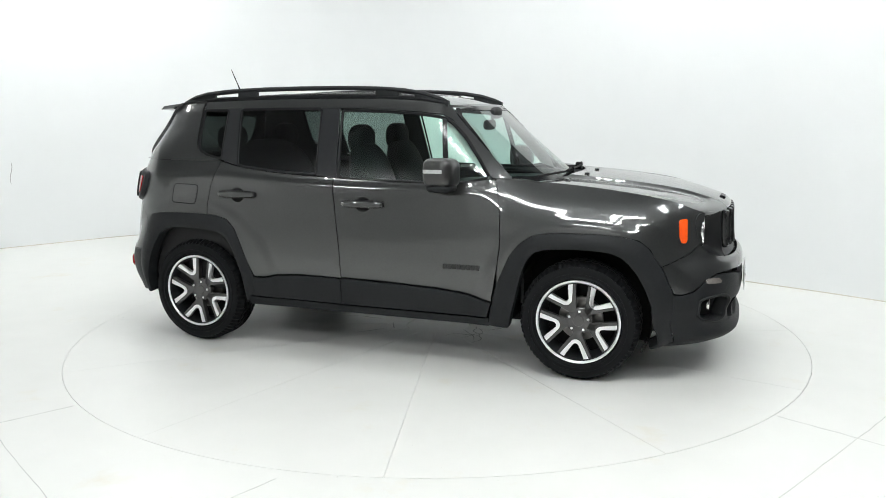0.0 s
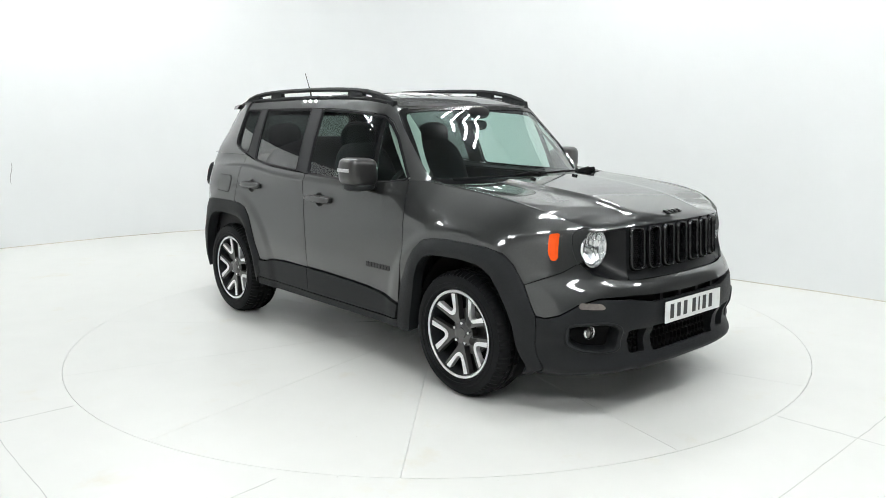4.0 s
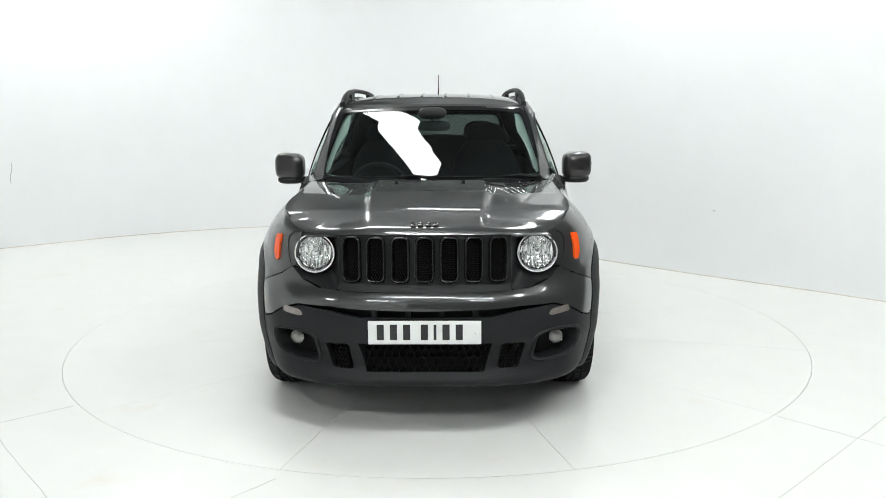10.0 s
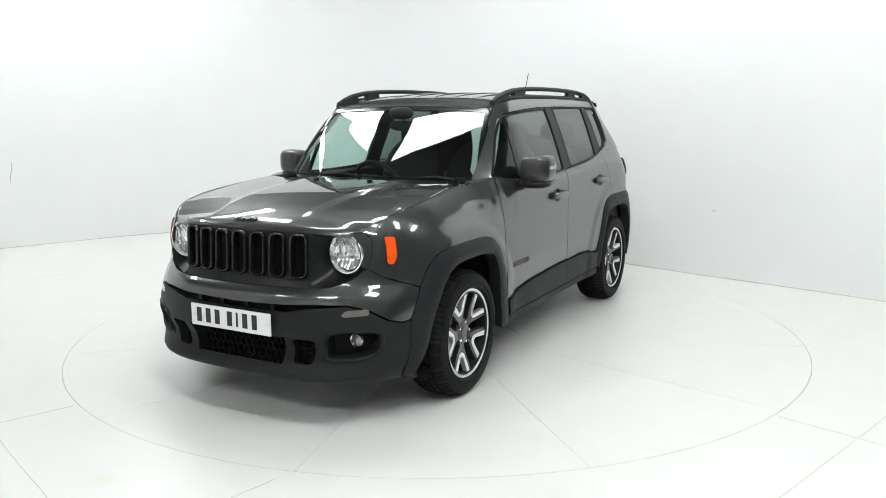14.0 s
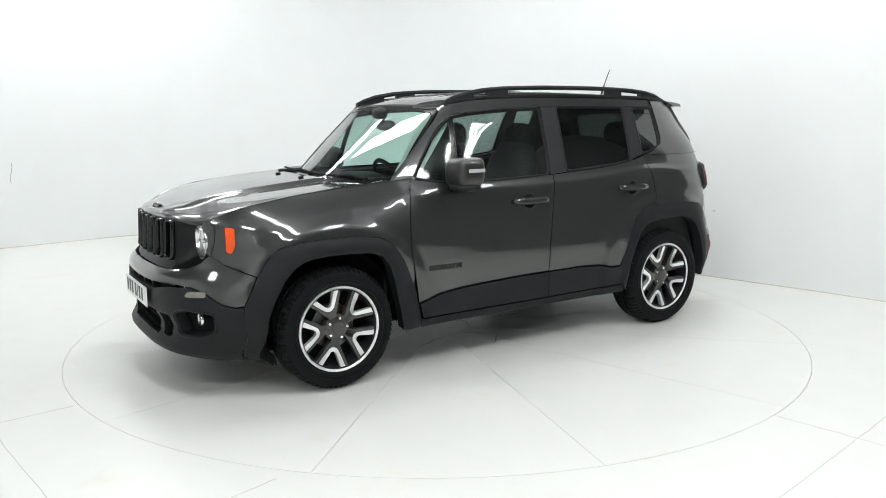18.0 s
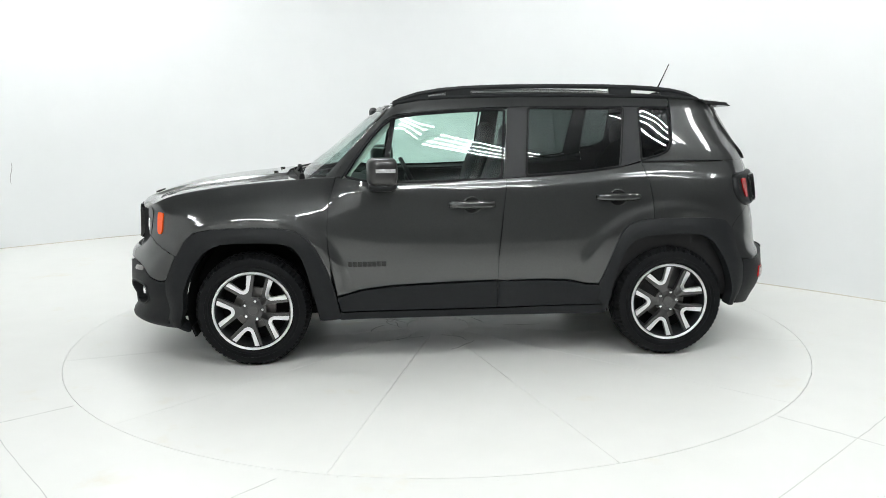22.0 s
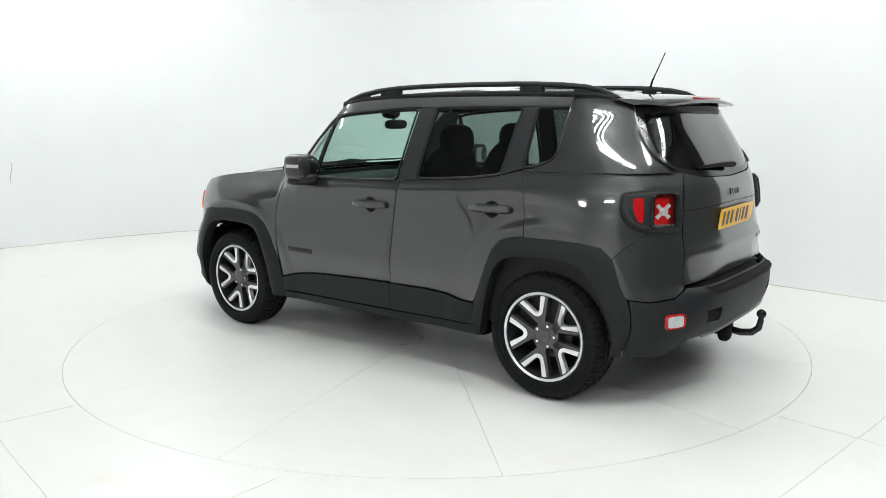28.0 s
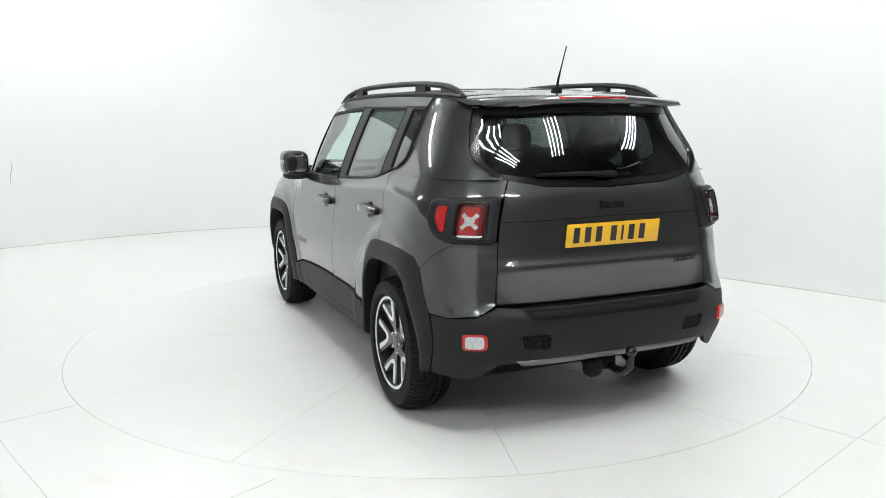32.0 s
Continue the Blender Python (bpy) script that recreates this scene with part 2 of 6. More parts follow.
def resample(pts, n, closed=False):
    pts = [Vector(p) for p in pts]
    if closed:
        pts = pts + [pts[0]]
    d = [0.0]
    for a, b in zip(pts, pts[1:]):
        d.append(d[-1] + (b - a).length)
    out = []
    for k in range(n):
        s = d[-1] * k / (n if closed else n - 1)
        i = 0
        while i < len(d) - 2 and d[i + 1] < s:
            i += 1
        t = (s - d[i]) / max(d[i + 1] - d[i], 1e-9)
        out.append(pts[i].lerp(pts[i + 1], min(t, 1.0)))
    return out


def band(outer, inner, fn, n=48, m=5, profile=None, closed=False, mirror=False, back=0.03, outer_back=0.02):
    """Vertices and faces of a strip between two lines on the surface fn; profile(t) gives how far it stands proud."""
    A, B = resample(outer, n, closed), resample(inner, n, closed)
    profile = profile or (lambda t: 0.0)
    rows = []
    for j in range(-1, m + 2):
        t = min(max(j / m, 0.0), 1.0)
        o = profile(t) - (outer_back if j < 0 else back if j > m else 0.0)
        rows.append([mapped(fn, *(a.lerp(b, t)), o) for a, b in zip(A, B)])
    verts = [v for r in rows for v in r]
    faces = []
    for j in range(len(rows) - 1):
        for i in range(n if closed else n - 1):
            k = (i + 1) % n
            faces.append([j * n + i, j * n + k, (j + 1) * n + k, (j + 1) * n + i])
    a2 = sum(p.x * q.y - q.x * p.y for p, q in zip(A + B[::-1], (A + B[::-1])[1:] + [A[0]]))
    if closed:
        a2 = sum(p.x * q.y - q.x * p.y for p, q in zip(A, A[1:] + A[:1]))
    flip = (a2 < 0) != (fn.sign < 0)
    if flip:
        faces = [f[::-1] for f in faces]
    if mirror:
        verts = [Vector((v.x, -v.y, v.z)) for v in verts]
        faces = [f[::-1] for f in faces]
    return verts, faces


def strip(name, outer, inner, fn, mat, parent, label="", **kw):
    v, f = band(outer, inner, fn, **kw)
    ob = link(name, v, f, mat, parent, label)
    ob.data.set_sharp_from_angle(angle=radians(40))
    return ob


def lathe(bm, profile, n=48, axis="y", centre=(0, 0, 0), close=False):
    """Turns a profile of (radius, along) about an axis."""
    rings = []
    for r, a in profile:
        ring = []
        for k in range(n):
            c, s = math.cos(2 * math.pi * k / n) * r, math.sin(2 * math.pi * k / n) * r
            p = {"y": (c, a, s), "x": (a, c, s), "z": (c, s, a)}[axis]
            ring.append(bm.verts.new(Vector(p) + Vector(centre)))
        rings.append(ring)
    for r0, r1 in zip(rings, rings[1:] + (rings[:1] if close else [])):
        for k in range(n):
            bm.faces.new((r0[k], r0[(k + 1) % n], r1[(k + 1) % n], r1[k]))
    bmesh.ops.recalc_face_normals(bm, faces=bm.faces[:])
    return rings


def block(bm, size, at, bevel=0.0, segs=2, turn=None):
    m = Matrix.Translation(at) @ (turn.to_4x4() if turn else Matrix()) @ Matrix.Diagonal((*size, 1))
    made = bmesh.ops.create_cube(bm, size=1.0, matrix=m)["verts"]
    if bevel:
        edges = list({e for v in made for e in v.link_edges})
        bmesh.ops.bevel(bm, geom=edges, offset=bevel, segments=segs, profile=0.6, affect="EDGES")


def tube(bm, pts, r, n=10, flat=1.0):
    """A round bar through the points; r may be a list."""
    pts = [Vector(p) for p in pts]
    rs = r if isinstance(r, (list, tuple)) else [r] * len(pts)
    rings = []
    for i, p in enumerate(pts):
        d = (pts[min(i + 1, len(pts) - 1)] - pts[max(i - 1, 0)]).normalized()
        a = d.cross(Vector((0, 0, 1)))
        a = a.normalized() if a.length > 1e-3 else Vector((1, 0, 0))
        b = a.cross(d).normalized()
        rings.append([bm.verts.new(p + a * (math.cos(2 * math.pi * k / n) * rs[i]) + b * (math.sin(2 * math.pi * k / n) * rs[i] * flat)) for k in range(n)])
    for r0, r1 in zip(rings, rings[1:]):
        for k in range(n):
            bm.faces.new((r0[k], r0[(k + 1) % n], r1[(k + 1) % n], r1[k]))
    bm.faces.new(rings[0][::-1])
    bm.faces.new(rings[-1])
    bmesh.ops.recalc_face_normals(bm, faces=bm.faces[:])


# ---------- the car's skin as smooth surfaces, metres, x forward, y to its left ----------
half_width = spline([0.18, 0.31, 0.5, 0.62, 0.72, 0.85, 0.95, 1.02, 1.08, 1.12, 1.215, 1.3, 1.4, 1.5, 1.55, 1.60, 1.64],
                    [0.835, 0.857, 0.868, 0.878, 0.879, 0.874, 0.864, 0.855, 0.842, 0.831, 0.799, 0.767, 0.726, 0.682, 0.656, 0.618, 0.575])
# the bonnet's side seam: height and half width of the flank there
seam_z = spline([0.75, 0.9, 1.0, 1.3, 1.6, 1.75, 1.9, 2.1, 2.35], [1.14, 1.132, 1.122, 1.098, 1.062, 1.030, 0.970, 0.958, 0.957])
seam_w = spline([0.75, 0.9, 1.0, 1.3, 1.55, 1.75, 1.9, 2.1, 2.35], [0.76, 0.735, 0.718, 0.715, 0.735, 0.780, 0.822, 0.835, 0.838])


shoulder_z = spline([-1.75, -1.45, -1.2, -1.0, -0.8, -0.45, 0.16, 0.73, 0.9], [1.110, 1.118, 1.130, 1.125, 1.108, 1.086, 1.072, 1.060, 1.058])


def width_at(s, z):
    """Half width of the lower body; ahead of the doors it rounds over into the bonnet."""
    w = half_width(z)
    w += 0.020 * math.exp(-((s + 1.52) / 0.34) ** 2 - ((z - 0.99) / 0.13) ** 2)
    w += 0.012 * math.exp(-((s - 1.25) / 0.42) ** 2 - ((z - 0.93) / 0.10) ** 2)
    w -= 0.007 * math.exp(-((s + 0.10) / 0.75) ** 4 - ((z - 0.80) / 0.16) ** 2)
    # the shoulder line below the windows: a crisp edge with a ledge above it
    zc = shoulder_z(s)
    up = z - zc
    w += 0.009 * math.exp(-((s + 0.45) / 1.22) ** 8) * (math.exp(-(up / 0.075) ** 2) if up < 0 else math.exp(-(up / 0.013) ** 2))
    if s > 1.45 and z < 0.52:
        # the lower corners of the front bumper draw in before the tyres
        k, e = min((s - 1.45) / 0.22, 1.0), min((0.52 - z) / 0.30, 1.0)
        w -= 0.065 * k * k * (3 - 2 * k) * e * e
    # swelling round the wheel arches, with a soft crease at its edge
    for c, r in ((1.28, 0.565), (-1.285, 0.585)):
        k = min(max((math.hypot(s - c, z - 0.335) - r) / 0.075, 0.0), 1.0)
        w += 0.011 * (1 - k * k * (3 - 2 * k))
    f = min(max((s - 0.62) / 0.22, 0.0), 1.0)
    if f == 0.0 or z < 0.80:
        return w
    zs = seam_z(s)
    k = max(0.0, (z - 0.80) / (zs - 0.80))
    return w - (half_width(zs) - seam_w(s)) * k ** 2.2 * f


nose = spline([0.18, 0.215, 0.235, 0.255, 0.275, 0.30, 0.35, 0.40, 0.46, 0.58, 0.63, 0.665, 0.685, 0.702, 0.74, 0.85, 0.97, 1.05],
              [1.93, 2.02, 2.105, 2.142, 2.148, 2.132, 2.112, 2.115, 2.145, 2.15, 2.149, 2.142, 2.126, 2.100, 2.085, 2.075, 2.065, 2.03])
stern = spline([0.20, 0.33, 0.42, 0.5, 0.6, 0.635, 0.648, 0.662, 0.69, 0.76, 0.815, 0.83, 0.845, 0.87, 0.95, 1.05, 1.12, 1.155, 1.18, 1.22],
               [1.92, 1.98, 2.04, 2.065, 2.070, 2.052, 2.020, 1.978, 1.979, 1.987, 1.996, 1.995, 1.986, 1.976, 1.970, 1.964, 1.955, 1.946, 1.936, 1.918])
stern_side = spline([0.40, 0.45, 0.5, 0.6, 0.66, 0.72, 0.76, 0.80, 0.90], [2.03, 2.05, 2.058, 2.035, 2.002, 1.990, 1.987, 1.985, 1.976])
nose_side = spline([0.40, 0.46, 0.56, 0.66, 0.74, 0.80, 0.97, 1.05], [2.115, 2.140, 2.138, 2.118, 2.092, 2.080, 2.065, 2.03])
XF, XR, NR = 1.40, -1.40, 3.0
ARC = 0.95
nose_power = spline([0.2, 0.30, 0.45, 0.62, 0.75, 0.98, 1.1], [3.4, 3.2, 3.0, 2.7, 2.4, 2.5, 2.6])
stern_power = spline([0.3, 0.62, 0.95, 1.25], [3.4, 3.3, 2.9, 2.8])


def flank(s, z):
    """Lower body: s runs along the flank (s = x there) and round the corners to the middle of nose and stern."""
    w = width_at(s, z)
    if XR <= s <= XF:
        return (s, w, z)
    front_end = s > XF
    n = nose_power(z) if front_end else stern_power(z)
    a = math.pi / 2 * (1 - min((s - XF if front_end else XR - s) / ARC, 1.0))
    c, q = math.cos(a), math.sin(a)
    r = (abs(c) ** n + abs(q) ** n) ** (-1 / n)
    tip = nose(z)
    if front_end and 0.40 < z < 0.97 and s < 2.12:
        # the ledge under the grille dies out towards the corners
        k = min(max((2.12 - s) / 0.25, 0.0), 1.0)
        tip += (nose_side(z) - tip) * k * k * (3 - 2 * k)
    tail = stern(z)
    if not front_end and 0.42 < z < 0.90 and s > -2.05:
        k = min((s + 2.05) / 0.15, 1.0)
        tail += (stern_side(z) - tail) * k * k * (3 - 2 * k)
    length = (tip - XF) if front_end else (tail + XR)
    return ((XF + length * r * c) if front_end else (XR - length * r * c), w * r * q, z)


flank.sign = -1


def s_front(y, w=0.87, n=2.4):
    """The place along the nose that lies y metres off the middle."""
    t = min(abs(y) / w, 1.0)
    x = (1 - t ** n) ** (1 / n)
    return XF + ARC * (1 - math.atan2(t, x) / (math.pi / 2))


def s_rear(y, w=0.86):
    t = min(abs(y) / w, 1.0)
    x = (1 - t ** NR) ** (1 / NR)
    return XR - ARC * (1 - math.atan2(t, x) / (math.pi / 2))


def front(y, z):
    w = width_at(2.2, z)
    t = min(abs(y) / w, 0.999)
    n = nose_power(z)
    return (XF + (nose(z) - XF) * (1 - t ** n) ** (1 / n), y, z)


front.sign = 1


def rear(y, z):
    w = half_width(z)
    t = min(abs(y) / w, 0.999)
    n = stern_power(z)
    return (XR - (stern(z) + XR) * (1 - t ** n) ** (1 / n), y, z)


rear.sign = -1

# upper body
screen_x = spline([1.05, 1.12, 1.3, 1.45, 1.57, 1.62], [1.15, 1.06, 0.83, 0.64, 0.49, 0.40])
tail_x = spline([1.10, 1.2, 1.35, 1.5, 1.58, 1.62], [1.955, 1.92, 1.855, 1.77, 1.715, 1.68])


def cabin_centre(z):
    u = (z - 1.12) / 0.45
    k = min(max((z - 1.215) / 0.28, 0.0), 1.0)
    return 0.25 - 0.05 * u, -1.40 + 0.23 * k * k * (3 - 2 * k)


def cabin_power(z):
    u = min(max((z - 1.12) / 0.45, 0.0), 1.1)
    return 2.7 + 1.3 * u, 2.8 + 0.5 * u


def cabin(x, z):
    """Window band of the flank."""
    w = half_width(z)
    cf, cr = cabin_centre(z)
    nf, nr = cabin_power(z)
    if x > cf:
        t = min((x - cf) / (screen_x(z) - cf), 0.999)
        w *= (1 - t ** nf) ** (1 / nf)
    elif x < cr:
        t = min((cr - x) / (tail_x(z) + cr), 0.999)
        w *= (1 - t ** nr) ** (1 / nr)
    return (x, w, z)


cabin.sign = -1


def screen(y, z):
    w, cf = half_width(z), cabin_centre(z)[0]
    t = min(abs(y) / w, 0.999)
    n = cabin_power(z)[0]
    return (cf + (screen_x(z) - cf) * (1 - t ** n) ** (1 / n), y, z)


screen.sign = 1


def screen_pane(y, z):
    """The windscreen's glass: evenly bowed from pillar to pillar."""
    edge = 0.70 - 0.27 * (z - 1.14)
    if abs(y) >= edge:
        return screen(y, z)
    mid, side = screen(0.0, z)[0], screen(edge, z)[0]
    return (mid - (mid - side) * (y / edge) ** 2, y, z)


screen_pane.sign = 1


def tailglass(y, z):
    w, cr = half_width(z), cabin_centre(z)[1]
    t = min(abs(y) / w, 0.999)
    n = cabin_power(z)[1]
    return (cr - (tail_x(z) + cr) * (1 - t ** n) ** (1 / n), y, z)


tailglass.sign = -1
glass_edge = spline([1.20, 1.215, 1.237, 1.275, 1.32, 1.41, 1.48, 1.54, 1.60], [0.53, 0.545, 0.572, 0.612, 0.628, 0.608, 0.582, 0.557, 0.53])


def corner(u, z):
    """Rear pillar: u from the rear door (0) by the corner (0.5) to the edge of the tail glass (1)."""
    if u < 0.5:
        return cabin(-1.095 - 0.91 * u, z)
    y0 = cabin(-1.55, z)[1]
    return tailglass(y0 + (glass_edge(z) - y0) * (2 * u - 1), z)


corner.sign = -1

hood_rise = spline([-0.1, 0.0, 0.012, 0.03, 0.06, 0.10, 0.17, 0.25, 0.45, 0.65, 0.95, 1.3], [0.935, 0.955, 0.972, 0.986, 1.000, 1.014, 1.035, 1.056, 1.090, 1.113, 1.138, 1.158])
SEAM_LINE = [(0.7, 0.762), (0.9, 0.735), (1.0, 0.718)] + [flank(s, seam_z(s))[:2] for s in (1.15, 1.3, 1.4, 1.5, 1.6, 1.7, 1.8)] + [(1.89, 0.652)]
seam_y = spline([p[0] for p in SEAM_LINE], [p[1] for p in SEAM_LINE])


def dome_edge(x):
    """Half width of the bonnet's raised middle."""
    return 0.308 - 0.085 * max(0.0, x - 1.45)


def hood_raw(x, y):
    d = front(min(abs(y), 0.7), 0.957)[0] - x
    # the raised middle of the bonnet, with a crisp step along its sides
    over = max(0.0, abs(y) - dome_edge(x))
    fade = min(1.0, max(0.0, (2.03 - x) / 0.14))
    return hood_rise(d) - 0.028 * y * y - 0.021 * (1 - math.exp(-over / 0.028)) * fade * fade * (3 - 2 * fade)


def hood(x, y):
    q = min(x, 1.85)
    ys = seam_y(q)
    lift = seam_z(q) + 0.002 - hood_raw(q, ys)
    return (x, y, hood_raw(x, y) + lift * min(abs(y) / ys, 1.05) ** 3 * min(1.0, max(0.0, (1.98 - x) / 0.13)))


hood.sign = 1


def hood_across(x, v):
    """The bonnet with v counted in widths of its raised middle, so that the crease runs straight."""
    return hood(x, v * dome_edge(x) / 0.3)


hood_across.sign = 1


def hood_edge(s):
    """Height of the bonnet's edge above the flank at s."""
    return seam_z(s)


roof_edge = spline([-1.8, -1.70, -1.54, -1.06, -0.4, 0.0, 0.25, 0.38, 0.5], [1.555, 1.568, 1.583, 1.603, 1.610, 1.604, 1.590, 1.572, 1.555])
roof_rise = spline([-1.8, -1.5, -1.0, -0.4, 0.1, 0.35, 0.5], [0.030, 0.038, 0.042, 0.045, 0.038, 0.024, 0.012])


def roof_rho(x, y):
    z = roof_edge(x)
    w, (cf, cr), (nf, nr) = half_width(z), cabin_centre(1.57), cabin_power(1.57)
    t = abs(y) / w
    if x > cf:
        return (((x - cf) / (screen_x(1.57) - cf)) ** nf + t ** nf) ** (1 / nf)
    if x < cr:
        return (((cr - x) / (tail_x(1.57) + cr)) ** nr + t ** nr) ** (1 / nr)
    return t


def roof(x, y):
    return (x, y, roof_edge(x) + roof_rise(x) * (1 - min(roof_rho(x, y), 1.05) ** 3.0))


roof.sign = 1


def roof_rim(k=1.0, n=40):
    """Outline of the roof in plan, left half, from the screen back to the tail."""
    (cf, cr), (nf, nr) = cabin_centre(1.57), cabin_power(1.57)
    pts = []
    for i in range(n + 1):
        a = math.pi / 2 * i / n
        c, q = math.cos(a), math.sin(a)
        r = k * (c ** nf + q ** nf) ** (-1 / nf)
        x = cf + (screen_x(1.57) - cf) * r * c
        pts.append((x, half_width(roof_edge(x)) * r * q))
    for x in np.linspace(cf - 0.1, cr + 0.1, 12):
        pts.append((float(x), half_width(roof_edge(x)) * k))
    for i in range(n + 1):
        a = math.pi / 2 * (1 - i / n)
        c, q = math.cos(a), math.sin(a)
        r = k * (abs(c) ** nr + abs(q) ** nr) ** (-1 / nr)
        x = cr - (tail_x(1.57) + cr) * r * c
        pts.append((x, half_width(roof_edge(x)) * r * q))
    return pts


# ---------- the studio ----------
WALL_PLAN = [(-8.65, -3.45), (-7.6, 0.3), (-6.2, 2.3), (-5.01, 3.46), (-4.05, 4.27), (-3.4, 4.68), (-2.8, 4.97), (-2.2, 5.12), (-1.5, 5.10),
             (-0.8, 4.78), (0.0, 4.15), (0.8, 3.40), (1.67, 2.52), (2.45, 1.70), (3.24, 0.95), (3.9, 0.25), (4.3, -0.15)]
WALL_H = 4.6
SHEET_H = 3.05


def studio():
    bm = bmesh.new()
    lathe(bm, [(TABLE_R + 0.001, -0.05), (TABLE_R + 0.001, 0.0), (3.2, 0.0), (6.0, 0.0), (13.0, 0.0)], 128, "z")
    floor = part("floor", bm, FLOOR, None)
    tagged(floor, "white painted concrete studio floor with hairline joints", "floor", kind="structure")
    bm = bmesh.new()
    lathe(bm, [(0.001, -0.055), (2.6, -0.055)], 64, "z")
    tagged(part("pit_base", bm, MATT_BLACK, None, smooth=False), "dark pit under the turntable", "floor", kind="structure")
    for p, q in (((2.6, -1.5), (1.20, -2.82)), ((1.71, -1.81), (2.15, -2.29)), ((-2.25, -1.85), (-1.93, -1.58)), ((-2.45, -1.6), (-1.45, -2.77)), ((-0.90, -2.70), (-0.69, -2.46)), ((-1.45, -2.77), (-0.2, -3.0))):
        bm = bmesh.new()
        d = Vector((q[0] - p[0], q[1] - p[1], 0))
        n = 24
        pts = []
        for k in range(n + 1):
            w = 0.0011 * (0.5 + abs(noise.noise(Vector((p[0] * 3 + k * 0.9, p[1], 0))))) 
            c = Vector((*p, 0)) + d * (k / n) + Vector((-d.y, d.x, 0)).normalized() * 0.006 * noise.noise(Vector((k * 0.6, p[0] * 5, 3)))
            pts.append((c, w))
        side = Vector((-d.y, d.x, 0)).normalized()
        rows = [[bm.verts.new(c + side * w * e + Vector((0, 0, h))) for e, h in ((-1, -0.004), (-1, 0.0006), (1, 0.0006), (1, -0.004))] for c, w in pts]
        for r0, r1 in zip(rows, rows[1:]):
            for e in range(3):
                bm.faces.new((r0[e], r1[e], r1[e + 1], r0[e + 1]))
        bmesh.ops.recalc_face_normals(bm, faces=bm.faces[:])
        tagged(part("floor_joint", bm, JOINT, None, smooth=False), "hairline joint in the painted floor", "floor", kind="structure")
    pts = resample([Vector((*p, 0)) for p in WALL_PLAN], 120)
    verts, faces = [], []
    for z, back in ((-0.01, 0), (SHEET_H, 0), (SHEET_H, 0.2), (-0.01, 0.2)):
        for i, p in enumerate(pts):
            d = pts[min(i + 1, 119)] - pts[max(i - 1, 0)]
            nrm = Vector((-d.y, d.x, 0)).normalized()
            verts.append(Vector((p.x, p.y, z)) + nrm * back)
    for j in range(3):
        for i in range(119):
            faces.append([j * 120 + i, j * 120 + i + 1, (j + 1) * 120 + i + 1, (j + 1) * 120 + i])
    w = link("wall_north", verts, faces, WALL)
    w.data.set_sharp_from_angle(angle=radians(40))
    tagged(w, "curved white painted studio wall", "wall", kind="structure")
    verts, faces = [], []
    for z, out in ((0.0, 0.001), (0.0, 0.004), (0.007, 0.004), (0.009, 0.001)):
        for i, p in enumerate(pts):
            d = pts[min(i + 1, 119)] - pts[max(i - 1, 0)]
            verts.append(Vector((p.x, p.y, z)) - Vector((-d.y, d.x, 0)).normalized() * out)
    for j in range(3):
        for i in range(119):
            faces.append([j * 120 + i, (j + 1) * 120 + i, (j + 1) * 120 + i + 1, j * 120 + i + 1])
    tagged(link("baseboard", verts, faces, BASE_BEAD, smooth=False), "thin buff sealing bead along the foot of the wall", "baseboard", kind="structure")

    def wall_mark(at, size, bend, label):
        k = min(range(1, 119), key=lambda i: abs(pts[i].x - at[0]))
        d = (pts[k + 1] - pts[k - 1]).normalized()
        nrm = Vector((d.y, -d.x, 0))
        bm = bmesh.new()
        rows = []
        for i in range(9):
            e = i / 8 - 0.5
            w = size[0] * (1 - (2 * e) ** 2) * 0.5 + 0.001
            c = Vector((pts[k].x, pts[k].y, at[1] + e * size[1])) + d * bend * math.sin(5 * e) + nrm * 0.002
            rows.append((bm.verts.new(c - d * w), bm.verts.new(c + d * w)))
        for r0, r1 in zip(rows, rows[1:]):
            bm.faces.new((r0[0], r0[1], r1[1], r1[0]))
        bmesh.ops.recalc_face_normals(bm, faces=bm.faces[:])
        tagged(part("wall_mark", bm, JOINT, None, smooth=False), label, "wall mark", kind="structure")
    wall_mark((-4.85, 0.86), (0.006, 0.26), 0.015, "small vertical crack in the white wall")
    wall_mark((2.552, 0.614), (0.03, 0.008), 0.0, "small dark scuff on the white wall")
    verts = []
    for z, back in ((SHEET_H - 0.05, 0.22), (WALL_H, 0.22), (WALL_H, 0.4), (SHEET_H - 0.05, 0.4)):
        for i, p in enumerate(pts):
            d = pts[min(i + 1, 119)] - pts[max(i - 1, 0)]
            verts.append(Vector((p.x, p.y, z)) + Vector((-d.y, d.x, 0)).normalized() * back)
    w = link("wall_upper", verts, faces, DARK_WALL)
    w.data.set_sharp_from_angle(angle=radians(40))
    tagged(w, "dark workshop wall above the white sheet", "wall", kind="structure")
    for name, size, at in (("wall_south", (7.1, 0.2, WALL_H), (2.55, -9.6, WALL_H / 2)), ("wall_south_west", (7.8, 0.2, WALL_H), (-4.9, -9.6, WALL_H / 2)), ("wall_west", (0.2, 6.2, WALL_H), (-8.75, -6.6, WALL_H / 2)), ("wall_east", (0.2, 9.6, WALL_H), (5.72, -4.9, WALL_H / 2)), ("wall_return", (1.5, 0.2, WALL_H), (5.0, -0.06, WALL_H / 2))):
        bm = bmesh.new()
        block(bm, size, at)
        tagged(part(name, bm, GREY_WALL if "west" in name else DARK_WALL, None, smooth=False), "plain pale workshop wall" if "west" in name else "plain dark workshop wall", "wall", kind="structure")
    bm = bmesh.new()
